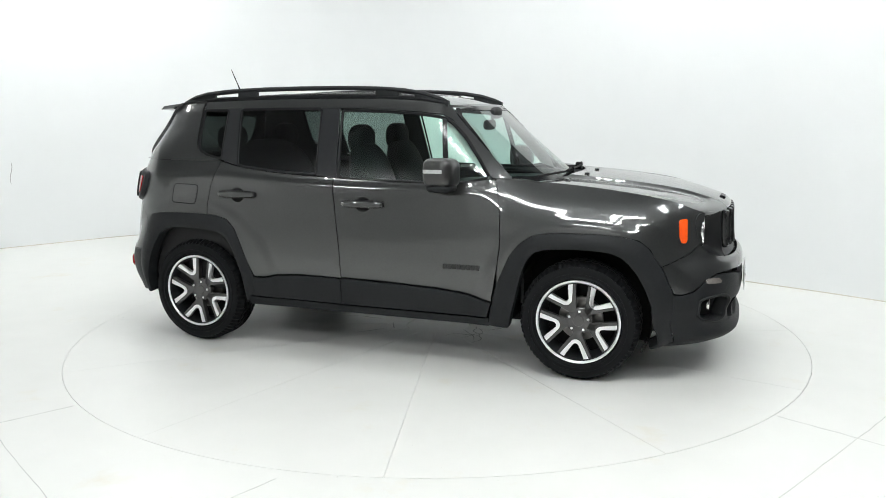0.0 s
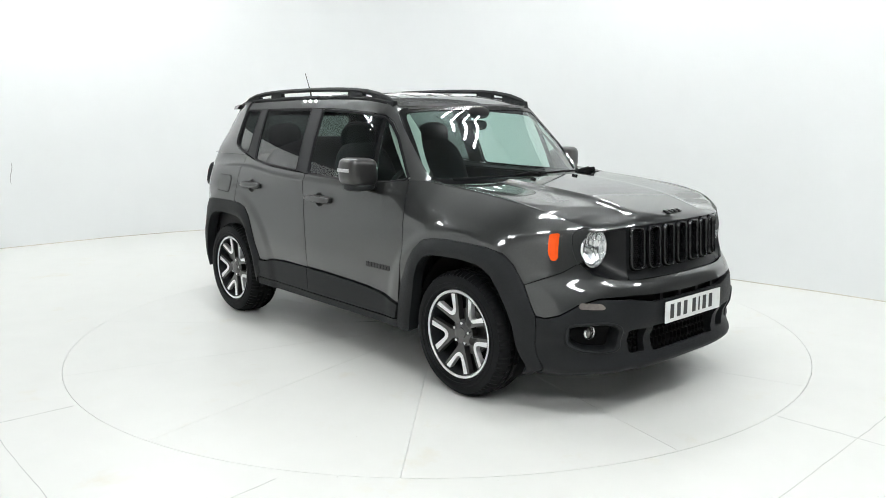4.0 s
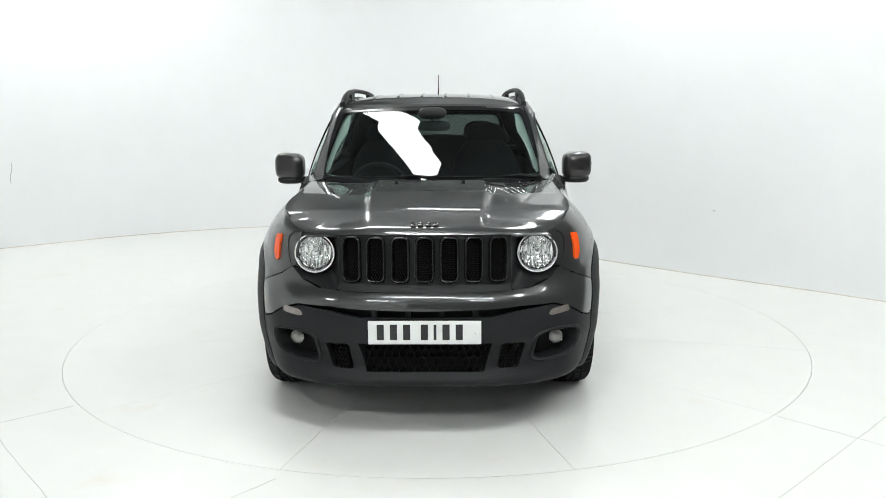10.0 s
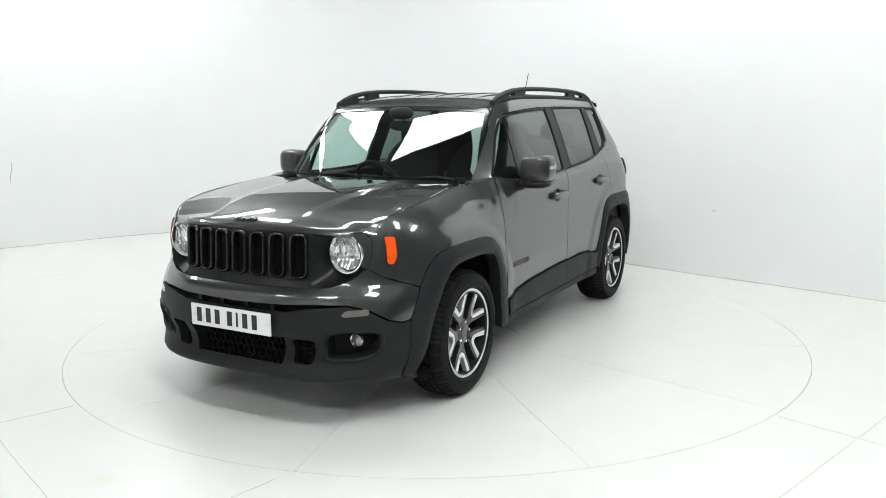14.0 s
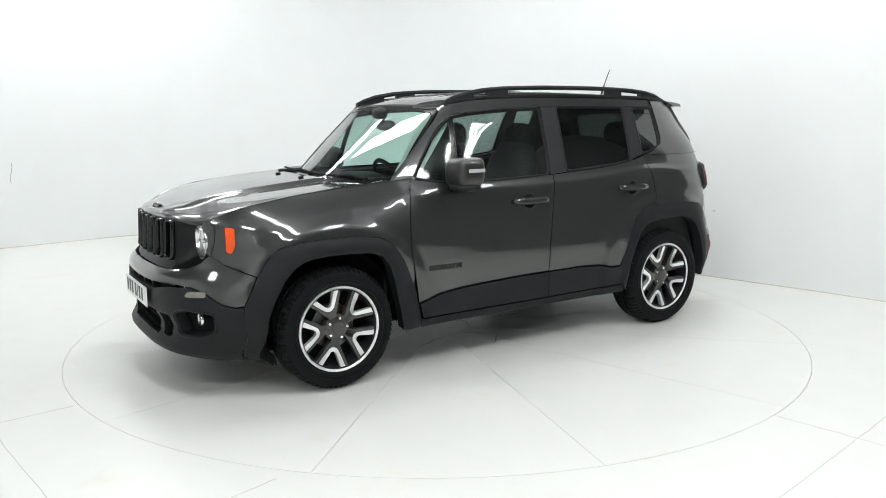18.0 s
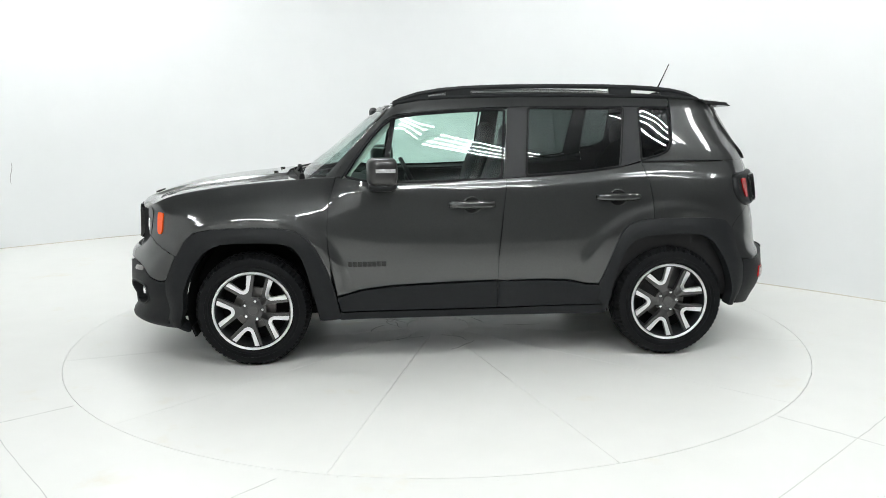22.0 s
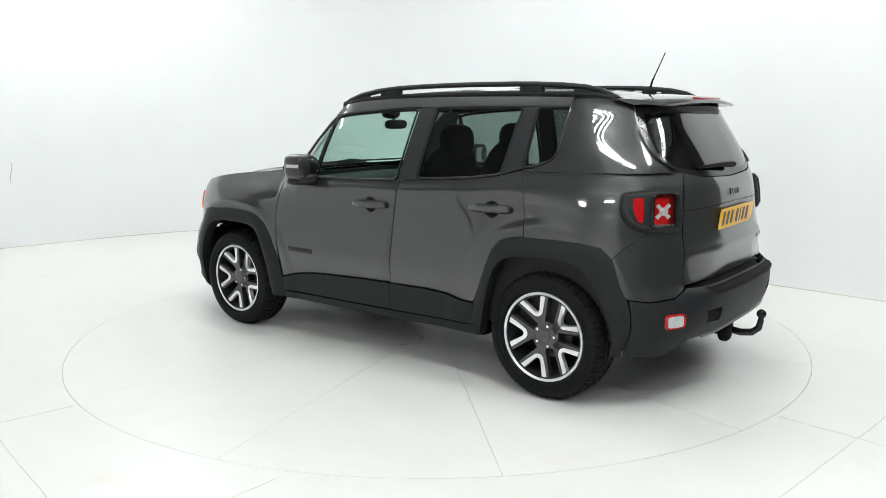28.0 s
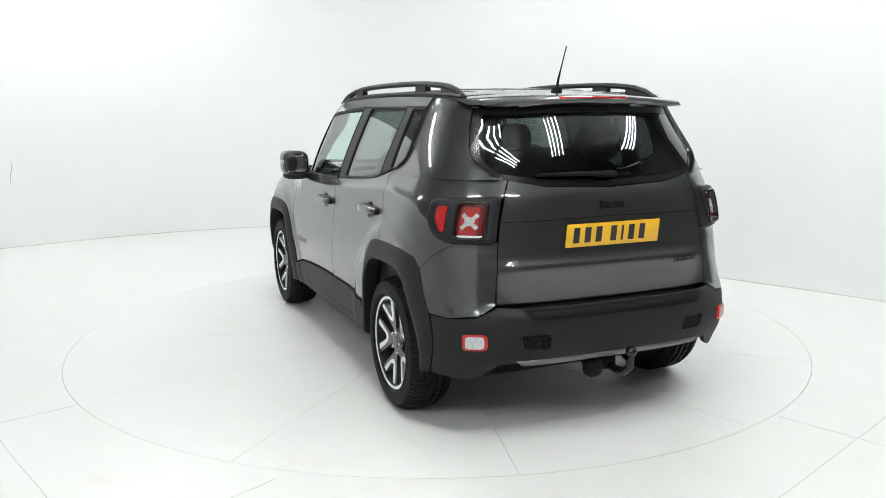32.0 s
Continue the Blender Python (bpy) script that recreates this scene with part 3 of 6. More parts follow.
    block(bm, (17, 16, 0.2), (-1.6, -2.0, WALL_H + 0.1))
    tagged(part("ceiling", bm, CEILING, None, smooth=False), "dark studio ceiling", "ceiling", kind="structure")


studio()


def turntable():
    root = new("turntable")
    tagged(root, "round white painted turntable flush with the floor, turning", "turntable")
    bm = bmesh.new()
    lathe(bm, [(0.001, -0.03), (TABLE_R - 0.01, -0.03), (TABLE_R - 0.01, -0.045), (0.001, -0.045)], 96, "z", close=True)
    part("base_plate", bm, JOINT, root, smooth=False)
    for k in range(12):
        gap, n = 0.0009, 24
        bm = bmesh.new()
        rows = []
        for r in [0.224 + (TABLE_R - 0.0022 - 0.224) * j / 14 for j in range(15)]:
            row = []
            for i in range(n + 1):
                cut = gap / r * (1.0 + 2.2 * math.exp(-r / 0.45) + 0.8 * noise.noise(Vector((r * 6, k * 3.1, i // n))))
                a = radians(15 + 30 * k) + cut + (radians(30) - 2 * cut) * i / n
                row.append(bm.verts.new((r * math.cos(a), r * math.sin(a), 0.0)))
            rows.append(row)
        for r0, r1 in zip(rows, rows[1:]):
            for i in range(n):
                bm.faces.new((r0[i], r1[i], r1[i + 1], r0[i + 1]))
        rim = [e for e in bm.edges if e.is_boundary]
        out = bmesh.ops.extrude_edge_only(bm, edges=rim)["geom"]
        for v in out:
            if isinstance(v, bmesh.types.BMVert):
                v.co.z -= 0.028
        bmesh.ops.recalc_face_normals(bm, faces=bm.faces[:])
        part("sector_plate", bm, FLOOR, root, smooth=False)
    bm = bmesh.new()
    lathe(bm, [(0.0005, -0.002), (0.219, -0.002), (0.219, -0.029)], 48, "z")
    part("hub_cover", bm, FLOOR, root, smooth=False)
    rng = random.Random(4)
    for k in range(13):
        a, r = rng.uniform(0, 2 * math.pi), rng.uniform(0.21, 0.5)
        bm = bmesh.new()
        p, rows, head = Vector((r * math.cos(a), r * math.sin(a), 0)), [], a + rng.choice((0.0, 1.2, -1.2, 1.6))
        n = rng.randint(5, 11)
        for i in range(n):
            w = 0.0036 * math.sin(math.pi * (i + 0.4) / n)
            side = Vector((-math.sin(head), math.cos(head), 0))
            rows.append((bm.verts.new(p - side * w + Vector((0, 0, 0.0006))), bm.verts.new(p + side * w + Vector((0, 0, 0.0006)))))
            head += rng.uniform(-0.7, 0.7)
            p = p + Vector((math.cos(head), math.sin(head), 0)) * rng.uniform(0.025, 0.06)
        for r0, r1 in zip(rows, rows[1:]):
            bm.faces.new((r0[0], r1[0], r1[1], r0[1]))
        bmesh.ops.recalc_face_normals(bm, faces=bm.faces[:])
        part("paint_crack", bm, JOINT, root, "hairline crack in the paint", smooth=False)
    return root


table = turntable()

def glow(name, color, strength):
    m, nt, b = material(name)
    b.inputs["Base Color"].default_value = (*color, 1)
    b.inputs["Emission Color"].default_value = (*color, 1)
    b.inputs["Emission Strength"].default_value = strength
    return m


TUBE_GLOW = glow("fluorescent_tube", TINT, 178.0)


def tube_banks():
    """Banks of fluorescent tubes hung under the dark ceiling round the turntable, four added as fill."""
    # Last four: unseen fill banks added to brighten doors, floor and left wall.
    banks = [(1.65, 1.3, 78, 1.5, 4), (-0.32, -3.15, -34, 1.5, 4), (1.05, -4.15, -31, 1.5, 4), (2.85, -3.2, -49, 1.5, 4), (4.3, -2.1, -60, 1.5, 4),
             (0.15, 2.95, -43, 1.5, 1), (-3.3, 3.3, 33, 1.5, 3), (-5.9, -5.3, 40, 1.5, 8), (-5.2, 1.5, 50, 1.5, 4), (-1.7, -6.5, -20, 1.5, 5), (1.7, -6.9, -20, 1.5, 5)]
    pitch = 0.125
    for x, y, turn, length, count in banks:
        bm = bmesh.new()
        wide = pitch * count
        for e in (-0.5, 0.5):
            block(bm, (0.05, wide + 0.02, 0.10), (e * (length + 0.05), 0, 0.05))
        block(bm, (length + 0.06, 0.03, 0.02), (0, 0, 0.09))
        for e in (-0.4, 0.4):
            block(bm, (0.02, 0.02, 0.32), (e * length, 0, 0.255))
        lamp = part("ceiling_and_fill_light", bm, MATT_BLACK, None, smooth=False)
        tagged(lamp, "hanging dark frame with bare fluorescent tubes, four of the banks added as fill", "ceiling light", group="tube lights round the turntable")
        lamp.matrix_world = pose(x, y, 4.2, 0, 0, turn)
        for k in range(count):
            bm = bmesh.new()
            lathe(bm, [(0.001, -length / 2), (0.013, -length / 2), (0.013, length / 2), (0.001, length / 2)], 8, "x", (0, (k - (count - 1) / 2) * pitch, 0.015))
            part("tube", bm, TUBE_GLOW, lamp)


tube_banks()

# ---------- the car ----------
car = new("car")
tagged(car, "dark graphite compact off-road car with black plastic wheel arches", "car")

# wheel arch lines, front and rear, as (s, z)
ARCH_F_OUT = [(0.757, 0.283), (0.765, 0.34), (0.775, 0.40), (0.80, 0.50), (0.83, 0.58), (0.885, 0.70), (0.94, 0.775), (1.01, 0.825), (1.10, 0.845), (1.22, 0.853), (1.38, 0.852), (1.50, 0.845), (1.585, 0.825), (1.635, 0.775), (1.675, 0.68), (1.70, 0.58), (1.715, 0.53), (1.715, 0.40), (1.71, 0.215)]
ARCH_F_IN = [(0.882, 0.283), (0.885, 0.30), (0.905, 0.40), (0.93, 0.50), (0.955, 0.60), (0.985, 0.68), (1.03, 0.735), (1.10, 0.758), (1.22, 0.765), (1.36, 0.765), (1.46, 0.755), (1.52, 0.72), (1.565, 0.65), (1.60, 0.56), (1.625, 0.47), (1.64, 0.38), (1.65, 0.30), (1.655, 0.215)]
ARCH_R_OUT = [(-0.815, 0.40), (-0.845, 0.49), (-0.875, 0.56), (-0.92, 0.68), (-0.965, 0.785), (-1.02, 0.84), (-1.10, 0.863), (-1.20, 0.872), (-1.37, 0.875), (-1.52, 0.873), (-1.62, 0.855), (-1.67, 0.80), (-1.695, 0.70), (-1.715, 0.61), (-1.72, 0.5), (-1.72, 0.42), (-1.715, 0.315)]
ARCH_R_IN = [(-0.885, 0.30), (-0.905, 0.40), (-0.925, 0.50), (-0.955, 0.60), (-0.99, 0.685), (-1.04, 0.74), (-1.11, 0.765), (-1.22, 0.775), (-1.36, 0.778), (-1.47, 0.77), (-1.54, 0.73), (-1.585, 0.66), (-1.615, 0.57), (-1.64, 0.48), (-1.655, 0.42), (-1.665, 0.38), (-1.67, 0.315)]
SEAM_A = [(0.772, 1.135), (0.795, 1.06), (0.815, 0.97), (0.825, 0.85), (0.824, 0.74), (0.81, 0.62)]      # fender to front door
SEAM_B = [(-0.262, 1.125), (-0.245, 0.98), (-0.232, 0.85), (-0.21, 0.65), (-0.205, 0.5)]                # front door to rear door
SEAM_C = [(-1.10, 1.215), (-1.125, 1.14), (-1.15, 1.06), (-1.165, 0.97), (-1.17, 0.87)]                  # rear door to quarter


def bowl_line(x, z, k=1.0):
    """Outline of the round bowl behind a door handle."""
    return [(x + 0.056 * k * math.cos(a), z - 0.004 + 0.050 * k * math.sin(a)) for a in np.linspace(0, 2 * math.pi, 28, endpoint=False)]


def body_panels():
    # fenders
    top = [(s, hood_edge(s) - 0.002) for s in np.linspace(1.91, 0.74, 34)]
    poly = top + SEAM_A + [(0.81, 0.53)] + ARCH_F_OUT[4:15] + [(1.74, 0.71), (1.82, 0.745), (1.90, 0.80), (1.905, 0.88)]
    pair("fender", poly, flank, PAINT, car, cell=0.014, gap=0.0025)
    # doors
    cl_f = [(0.775, 0.425), (0.62, 0.465), (0.45, 0.485), (0.1, 0.50), (-0.205, 0.507)]
    cl_r = [(-0.205, 0.507), (-0.5, 0.507), (-0.66, 0.497), (-0.76, 0.475), (-0.835, 0.475)]
    belt_f = [(-0.262, 1.125), (-0.1, 1.117), (0.2, 1.108), (0.45, 1.108), (0.62, 1.118), (0.72, 1.135)]
    belt_r = [(-1.10, 1.215), (-1.0, 1.19), (-0.9, 1.172), (-0.7, 1.15), (-0.5, 1.138), (-0.262, 1.125)]
    fd = pair("front_door", belt_f + SEAM_A + [(0.79, 0.52)] + cl_f + SEAM_B[::-1][:-1], flank, PAINT, car, cell=0.012, gap=0.003, holes=[bowl_line(-0.0475, 0.972)])
    rd = pair("rear_door", belt_r + SEAM_B[1:] + cl_r[1:] + ARCH_R_OUT[2:7] + [(-1.168, 0.869)] + SEAM_C[::-1][1:-1], flank, PAINT, car, cell=0.012, gap=0.003, holes=[bowl_line(-0.945, 1.005)])
    # lower door cladding, part of each door
    for side, door in zip((False, True), fd):
        panel("door_cladding", [(0.775, 0.418), (0.75, 0.33), (-0.205, 0.335), (-0.205, 0.50), (0.1, 0.493), (0.45, 0.478), (0.62, 0.458)], flank, PLASTIC, door, "dark plastic door cladding", off=0.012, depth=0.03, mirror=side)
    for side, door in zip((False, True), rd):
        panel("door_cladding", [(-0.205, 0.335), (-0.87, 0.345), (-0.835, 0.468), (-0.76, 0.468), (-0.66, 0.490), (-0.5, 0.50), (-0.205, 0.50)], flank, PLASTIC, door, "dark plastic door cladding", off=0.012, depth=0.03, mirror=side)
    pair("sill", [(0.76, 0.33), (0.76, 0.275), (-0.88, 0.285), (-0.89, 0.34), (-0.2, 0.328), (0.74, 0.322)], flank, PLASTIC, car, "dark plastic sill under the doors", off=0.004, depth=0.05)
    # flares
    prof = lambda t: 0.004 + 0.021 * math.sin(min(t * 1.25, 1.0) * math.pi / 2) - 0.006 * max(0, t - 0.8) * 5
    for m in (False, True):
        strip("front_wheel_arch", ARCH_F_OUT, ARCH_F_IN, flank, PLASTIC, car, "matt black plastic wheel arch trim", profile=prof, mirror=m, back=0.07)
        strip("rear_wheel_arch", ARCH_R_OUT, ARCH_R_IN, flank, PLASTIC, car, "matt black plastic wheel arch trim", profile=prof, mirror=m, back=0.07)
    # rear quarters, up to the roof on the window band
    low = [(-1.10, 1.215)] + SEAM_C[1:-1] + [(-1.17, 0.868)] + ARCH_R_OUT[7:14] + [(-1.80, 0.60), (-1.90, 0.615), (s_rear(0.577), 0.66), (s_rear(0.575), 0.75), (s_rear(0.572), 0.94)]
    pair("rear_quarter", low + [(-1.80, 0.945), (-1.755, 0.975), (-1.725, 1.03), (-1.72, 1.115), (s_rear(0.57), 1.135), (s_rear(0.552), 1.215)], flank, PAINT, car, cell=0.012, gap=0)
    line = [(-1.095, 1.215), (-1.215, 1.245), (-1.285, 1.285), (-1.302, 1.33), (-1.31, 1.55), (-1.31, 1.594), (-1.45, 1.590), (-1.549, 1.583)]
    pair("rear_pillar", [((-1.095 - x) / 0.91, z) for x, z in line] + [(0.75, 1.575), (1.0, 1.56), (1.0, 1.215)], corner, PAINT, car, gap=0, cell=0.016)
    # bonnet
    rim = [(front(y, 0.957)[0], float(y)) for y in np.linspace(0.0, 0.65, 24)] + [(x, seam_y(x)) for x in (1.87, 1.8, 1.7, 1.6, 1.45, 1.3, 1.15, 1.03)]
    rear_edge = [(1.125, 0.0), (1.11, 0.3), (1.07, 0.5), (1.02, 0.65), (0.99, 0.71)]
    v, f = surface([(x, y * 0.3 / dome_edge(x)) for x, y in rim + rear_edge[::-1]], hood_across, depth=0.02, cell=0.0125, gap=0.0038, both=True)
    link("bonnet", v, f, PAINT, car)
    # roof
    v, f = surface(roof_rim(1.0), roof, depth=0.01, cell=0.04, gap=0, both=True)
    ro = link("roof", v, f, PAINT, car)
    for y in (-0.40, -0.24, -0.08, 0.08, 0.24, 0.40):
        bm = bmesh.new()
        tube(bm, [(float(x), y, roof(x, y)[2] + 0.001 - 0.010 * abs((x + 0.55) / 0.85) ** 8) for x in np.linspace(0.28, -1.38, 30)], 0.012, 8, 0.5)
        part("roof_rib", bm, PAINT, ro)
    # cant rail and screen pillars
    pair("cant_rail", [(0.40, 1.54), (0.39, 1.571)] + [(float(x), roof_edge(x) + 0.001) for x in np.linspace(0.36, -1.31, 24)] + [(-1.31, 1.55), (-0.6, 1.553), (-0.2, 1.55), (0.1, 1.535), (0.3, 1.52)], cabin, PAINT, car)
    pair("screen_pillar", [(0.30, 1.518), (0.39, 1.572), (0.435, 1.562), (0.505, 1.48), (0.685, 1.30), (0.83, 1.15), (0.85, 1.12), (0.74, 1.13), (0.655, 1.25), (0.55, 1.39), (0.47, 1.475), (0.40, 1.51)], cabin, PAINT, car)
    # painted nose and black lower bumper
    painted = [(XF + ARC, 0.695), (s_front(0.35), 0.695), (s_front(0.50), 0.703), (s_front(0.59), 0.735), (s_front(0.645), 0.79), (1.90, 0.80), (1.82, 0.745), (1.74, 0.71), (1.678, 0.682),
               (1.70, 0.585), (1.715, 0.535), (1.75, 0.528), (1.80, 0.545), (1.86, 0.593), (1.93, 0.622), (2.05, 0.626), (2.15, 0.618), (XF + ARC, 0.613)]
    v, f = surface(painted, flank, depth=0.02, cell=0.012, both=True)
    link("nose_cover", v, f, PAINT, car)
    black = [(XF + ARC, 0.580), (2.14, 0.582), (2.05, 0.608), (1.95, 0.619), (1.93, 0.618), (1.86, 0.589), (1.80, 0.541), (1.75, 0.524), (1.715, 0.53), (1.713, 0.215), (1.80, 0.220), (1.95, 0.228), (2.1, 0.230), (XF + ARC, 0.230)]
    v, f = surface(black, flank, depth=0.03, cell=0.014, both=True, holes=[FOG_HOLE, VENT_HOLE, MOUTH_HOLE])
    link("front_bumper", v, f, PLASTIC, car, "matt black plastic front bumper")
    # tailgate in two pressings with a seam between
    up = [(XR - ARC, 1.172), (s_rear(0.36), 1.185), (s_rear(0.48), 1.203), (s_rear(0.545), 1.216), (s_rear(0.56), 1.16), (s_rear(0.568), 1.03), (XR - ARC, 1.04)]
    v, f = surface(up, flank, depth=0.02, cell=0.012, both=True, gap=0.0015)
    gate = link("tailgate", v, f, PAINT, car)
    low = [(XR - ARC, 1.04), (s_rear(0.568), 1.03), (s_rear(0.571), 0.85), (s_rear(0.573), 0.66), (XR - ARC, 0.66)]
    v, f = surface(low, flank, depth=0.02, cell=0.01, both=True, gap=0.0015)
    link("tailgate_skin", v, f, PAINT, gate)
    rb = [(XR - ARC, 0.648), (s_rear(0.5), 0.648), (-1.96, 0.652), (-1.90, 0.61), (-1.80, 0.595), (-1.722, 0.605), (-1.722, 0.315), (-1.80, 0.305), (-1.88, 0.30), (s_rear(0.64), 0.315), (s_rear(0.57), 0.385), (s_rear(0.45), 0.385), (XR - ARC, 0.37)]
    v, f = surface(rb, flank, depth=0.03, cell=0.02, both=True, holes=[RVENT_HOLE])
    link("rear_bumper", v, f, PLASTIC, car, "matt black plastic rear bumper")


# openings, as (s, z)
FOG_HOLE = rounded([(s_front(0.737, 0.867, 3.0), 0.488), (s_front(0.60, 0.867, 3.0), 0.497), (s_front(0.53, 0.867, 3.0), 0.478), (s_front(0.52, 0.867, 3.0), 0.36), (s_front(0.60, 0.867, 3.0), 0.355), (s_front(0.69, 0.867, 3.0), 0.370), (s_front(0.732, 0.867, 3.0), 0.405)], 0.025)
VENT_HOLE = rounded([(s_front(0.475, 0.867, 3.0), 0.455), (s_front(0.36, 0.867, 3.0), 0.455), (s_front(0.35, 0.867, 3.0), 0.325), (s_front(0.455, 0.867, 3.0), 0.325)], 0.015)
MOUTH_HOLE = [(s_front(0.315, 0.867, 3.0), 0.458), (XF + ARC + 0.02, 0.458), (XF + ARC + 0.02, 0.315), (s_front(0.29, 0.867, 3.0), 0.315)]
RVENT_HOLE = rounded([(s_rear(0.497), 0.528), (s_rear(0.368), 0.528), (s_rear(0.365), 0.455), (s_rear(0.485), 0.46)], 0.01)
body_panels()


def glazing():
    # side windows
    fw = [(0.715, 1.142), (0.62, 1.122), (0.45, 1.113), (0.1, 1.117), (-0.245, 1.130), (-0.285, 1.535), (0.05, 1.522), (0.28, 1.505), (0.40, 1.488), (0.46, 1.46), (0.55, 1.375), (0.65, 1.24)]
    rw = [(-0.385, 1.143), (-0.6, 1.155), (-0.8, 1.17), (-0.95, 1.19), (-0.965, 1.20), (-1.01, 1.54), (-0.7, 1.543), (-0.42, 1.542)]
    qw = [(-1.105, 1.232), (-1.20, 1.252), (-1.265, 1.28), (-1.287, 1.32), (-1.296, 1.53), (-1.285, 1.537), (-1.115, 1.537)]
    pair("front_window", rounded(fw, 0.02), cabin, CLEAR_GLASS, car, "clear greenish side window", off=-0.006, depth=0.0, gap=0)
    pair("rear_window", rounded(rw, 0.02), cabin, DARK_GLASS, car, "dark tinted rear side window", off=-0.006, depth=0.0, gap=0)
    pair("quarter_window", rounded(qw, 0.02), cabin, DARK_GLASS, car, "dark tinted rear quarter window", off=-0.006, depth=0.0, gap=0)
    # black pillars between them
    pair("door_pillar", [(-0.24, 1.122), (-0.385, 1.135), (-0.425, 1.553), (-0.285, 1.551)], cabin, PILLAR_BLACK, car, "black trim over the door pillar", depth=0.01, gap=0.003)
    pair("door_pillar", [(-0.955, 1.18), (-1.105, 1.222), (-1.115, 1.552), (-1.01, 1.552)], cabin, PILLAR_BLACK, car, "black trim over the door pillar", depth=0.01, gap=0.003)
    # screens
    ws = [(0.0, 1.10), (0.45, 1.105), (0.66, 1.115), (0.715, 1.14), (0.60, 1.52), (0.575, 1.545), (0.4, 1.558), (0.0, 1.562)]
    v, f = surface(ws, screen_pane, off=-0.004, depth=0.0, gap=0, both=True, cell=0.05)
    link("windscreen", v, f, SCREEN_GLASS, car, "clear laminated windscreen")
    full = ws + [(-y, z) for y, z in ws[::-1] if y > 0]
    strip("windscreen_border", full, inset(full, 0.026 if inside(full, *inset(full, 0.026)[1]) else -0.026), screen_pane, GLOSS_BLACK, car, "black printed border of the windscreen", n=160, m=2, profile=lambda t: -0.001, closed=True, back=0.008, outer_back=0.008)
    tgl = [(0.0, 1.175), (0.36, 1.188), (0.48, 1.206), (0.545, 1.218), (0.57, 1.237), (0.61, 1.275), (0.626, 1.32), (0.606, 1.41), (0.58, 1.48), (0.555, 1.54), (0.0, 1.55)]
    v, f = surface(tgl, tailglass, off=-0.004, depth=0.0, gap=0, both=True, cell=0.05)
    link("tailgate_window", v, f, TAIL_GLASS, car, "dark tinted tailgate window")
    full = tgl + [(-y, z) for y, z in tgl[::-1] if y > 0]
    strip("tail_glass_border", full, inset(full, 0.03 if inside(full, *inset(full, 0.03)[1]) else -0.03), tailglass, GLOSS_BLACK, car, "black printed border of the tail glass", n=160, m=2, profile=lambda t: -0.002, closed=True, back=0.006, outer_back=0.008)


glazing()


def wheel():
    """An alloy wheel about its own axis y, face towards +y."""
    bm = bmesh.new()
    # barrel and outer ring
    lathe(bm, [(0.244, -0.012), (0.241, -0.001), (0.233, 0.0), (0.2265, -0.005), (0.2245, -0.010)], 96)
    rim = part("wheel", bm, SILVER, None)
    bm = bmesh.new()
    lathe(bm, [(0.226, -0.003), (0.221, -0.008), (0.216, -0.05), (0.205, -0.12), (0.205, -0.2)], 72)
    part("barrel", bm, PILLAR_BLACK, rim, "dark grey wheel barrel")
    bm = bmesh.new()
    prof = [(0.205, -0.205), (0.235, -0.215), (0.262, -0.228), (0.30, -0.228), (0.328, -0.215), (0.341, -0.19), (0.345, -0.15)]
    groove = []
    for a in (-0.165, -0.128, -0.092, -0.055):
        groove += [(0.345, a - 0.007), (0.334, a - 0.005), (0.334, a + 0.005), (0.345, a + 0.007)]
    prof = prof[:-1] + groove + [(0.341, -0.03), (0.331, -0.008), (0.325, -0.003), (0.324, -0.001), (0.320, 0.0), (0.319, 0.003), (0.30, 0.0085), (0.285, 0.0095), (0.284, 0.0115), (0.281, 0.0115), (0.280, 0.0095), (0.266, 0.0085), (0.262, 0.0115), (0.254, 0.0105), (0.25, 0.003), (0.243, -0.006), (0.236, -0.02)]
    lathe(bm, prof, 144)
    for v in bm.verts:
        r = math.hypot(v.co.x, v.co.z)
        if 0.32 < r < 0.342 and (v.co.y > -0.04 or v.co.y < -0.18):
            k = int(round(math.atan2(v.co.z, v.co.x) / (2 * math.pi) * 144))
            if k % 2:
                v.co.x *= 0.976
                v.co.z *= 0.976
        elif r > 0.344 and -0.17 < v.co.y < -0.04:
            k = int(round(math.atan2(v.co.z, v.co.x) / (2 * math.pi) * 144))
            if k % 3 == 0 and not -0.128 < v.co.y < -0.092:
                v.co.x *= 0.984
                v.co.z *= 0.984
    part("tyre", bm, RUBBER, rim, "black rubber tyre").data.set_sharp_from_angle(angle=radians(35))
    return rim


def flat_piece(bm, poly, y, depth, angle):
    """A plate in the wheel's plane: outline (along, across) turned by angle, with its sides going back."""
    ca, sa = math.cos(angle), math.sin(angle)
    yy = y if callable(y) else (lambda r: y)
    f = [bm.verts.new((a * ca - b * sa, yy(math.hypot(a, b)), a * sa + b * ca)) for a, b in poly]
    k = [bm.verts.new((v.co.x, v.co.y - depth, v.co.z)) for v in f]
    bm.faces.new(f)
    n = len(poly)
    for i in range(n):
        bm.faces.new((f[i], f[(i + 1) % n], k[(i + 1) % n], k[i]))


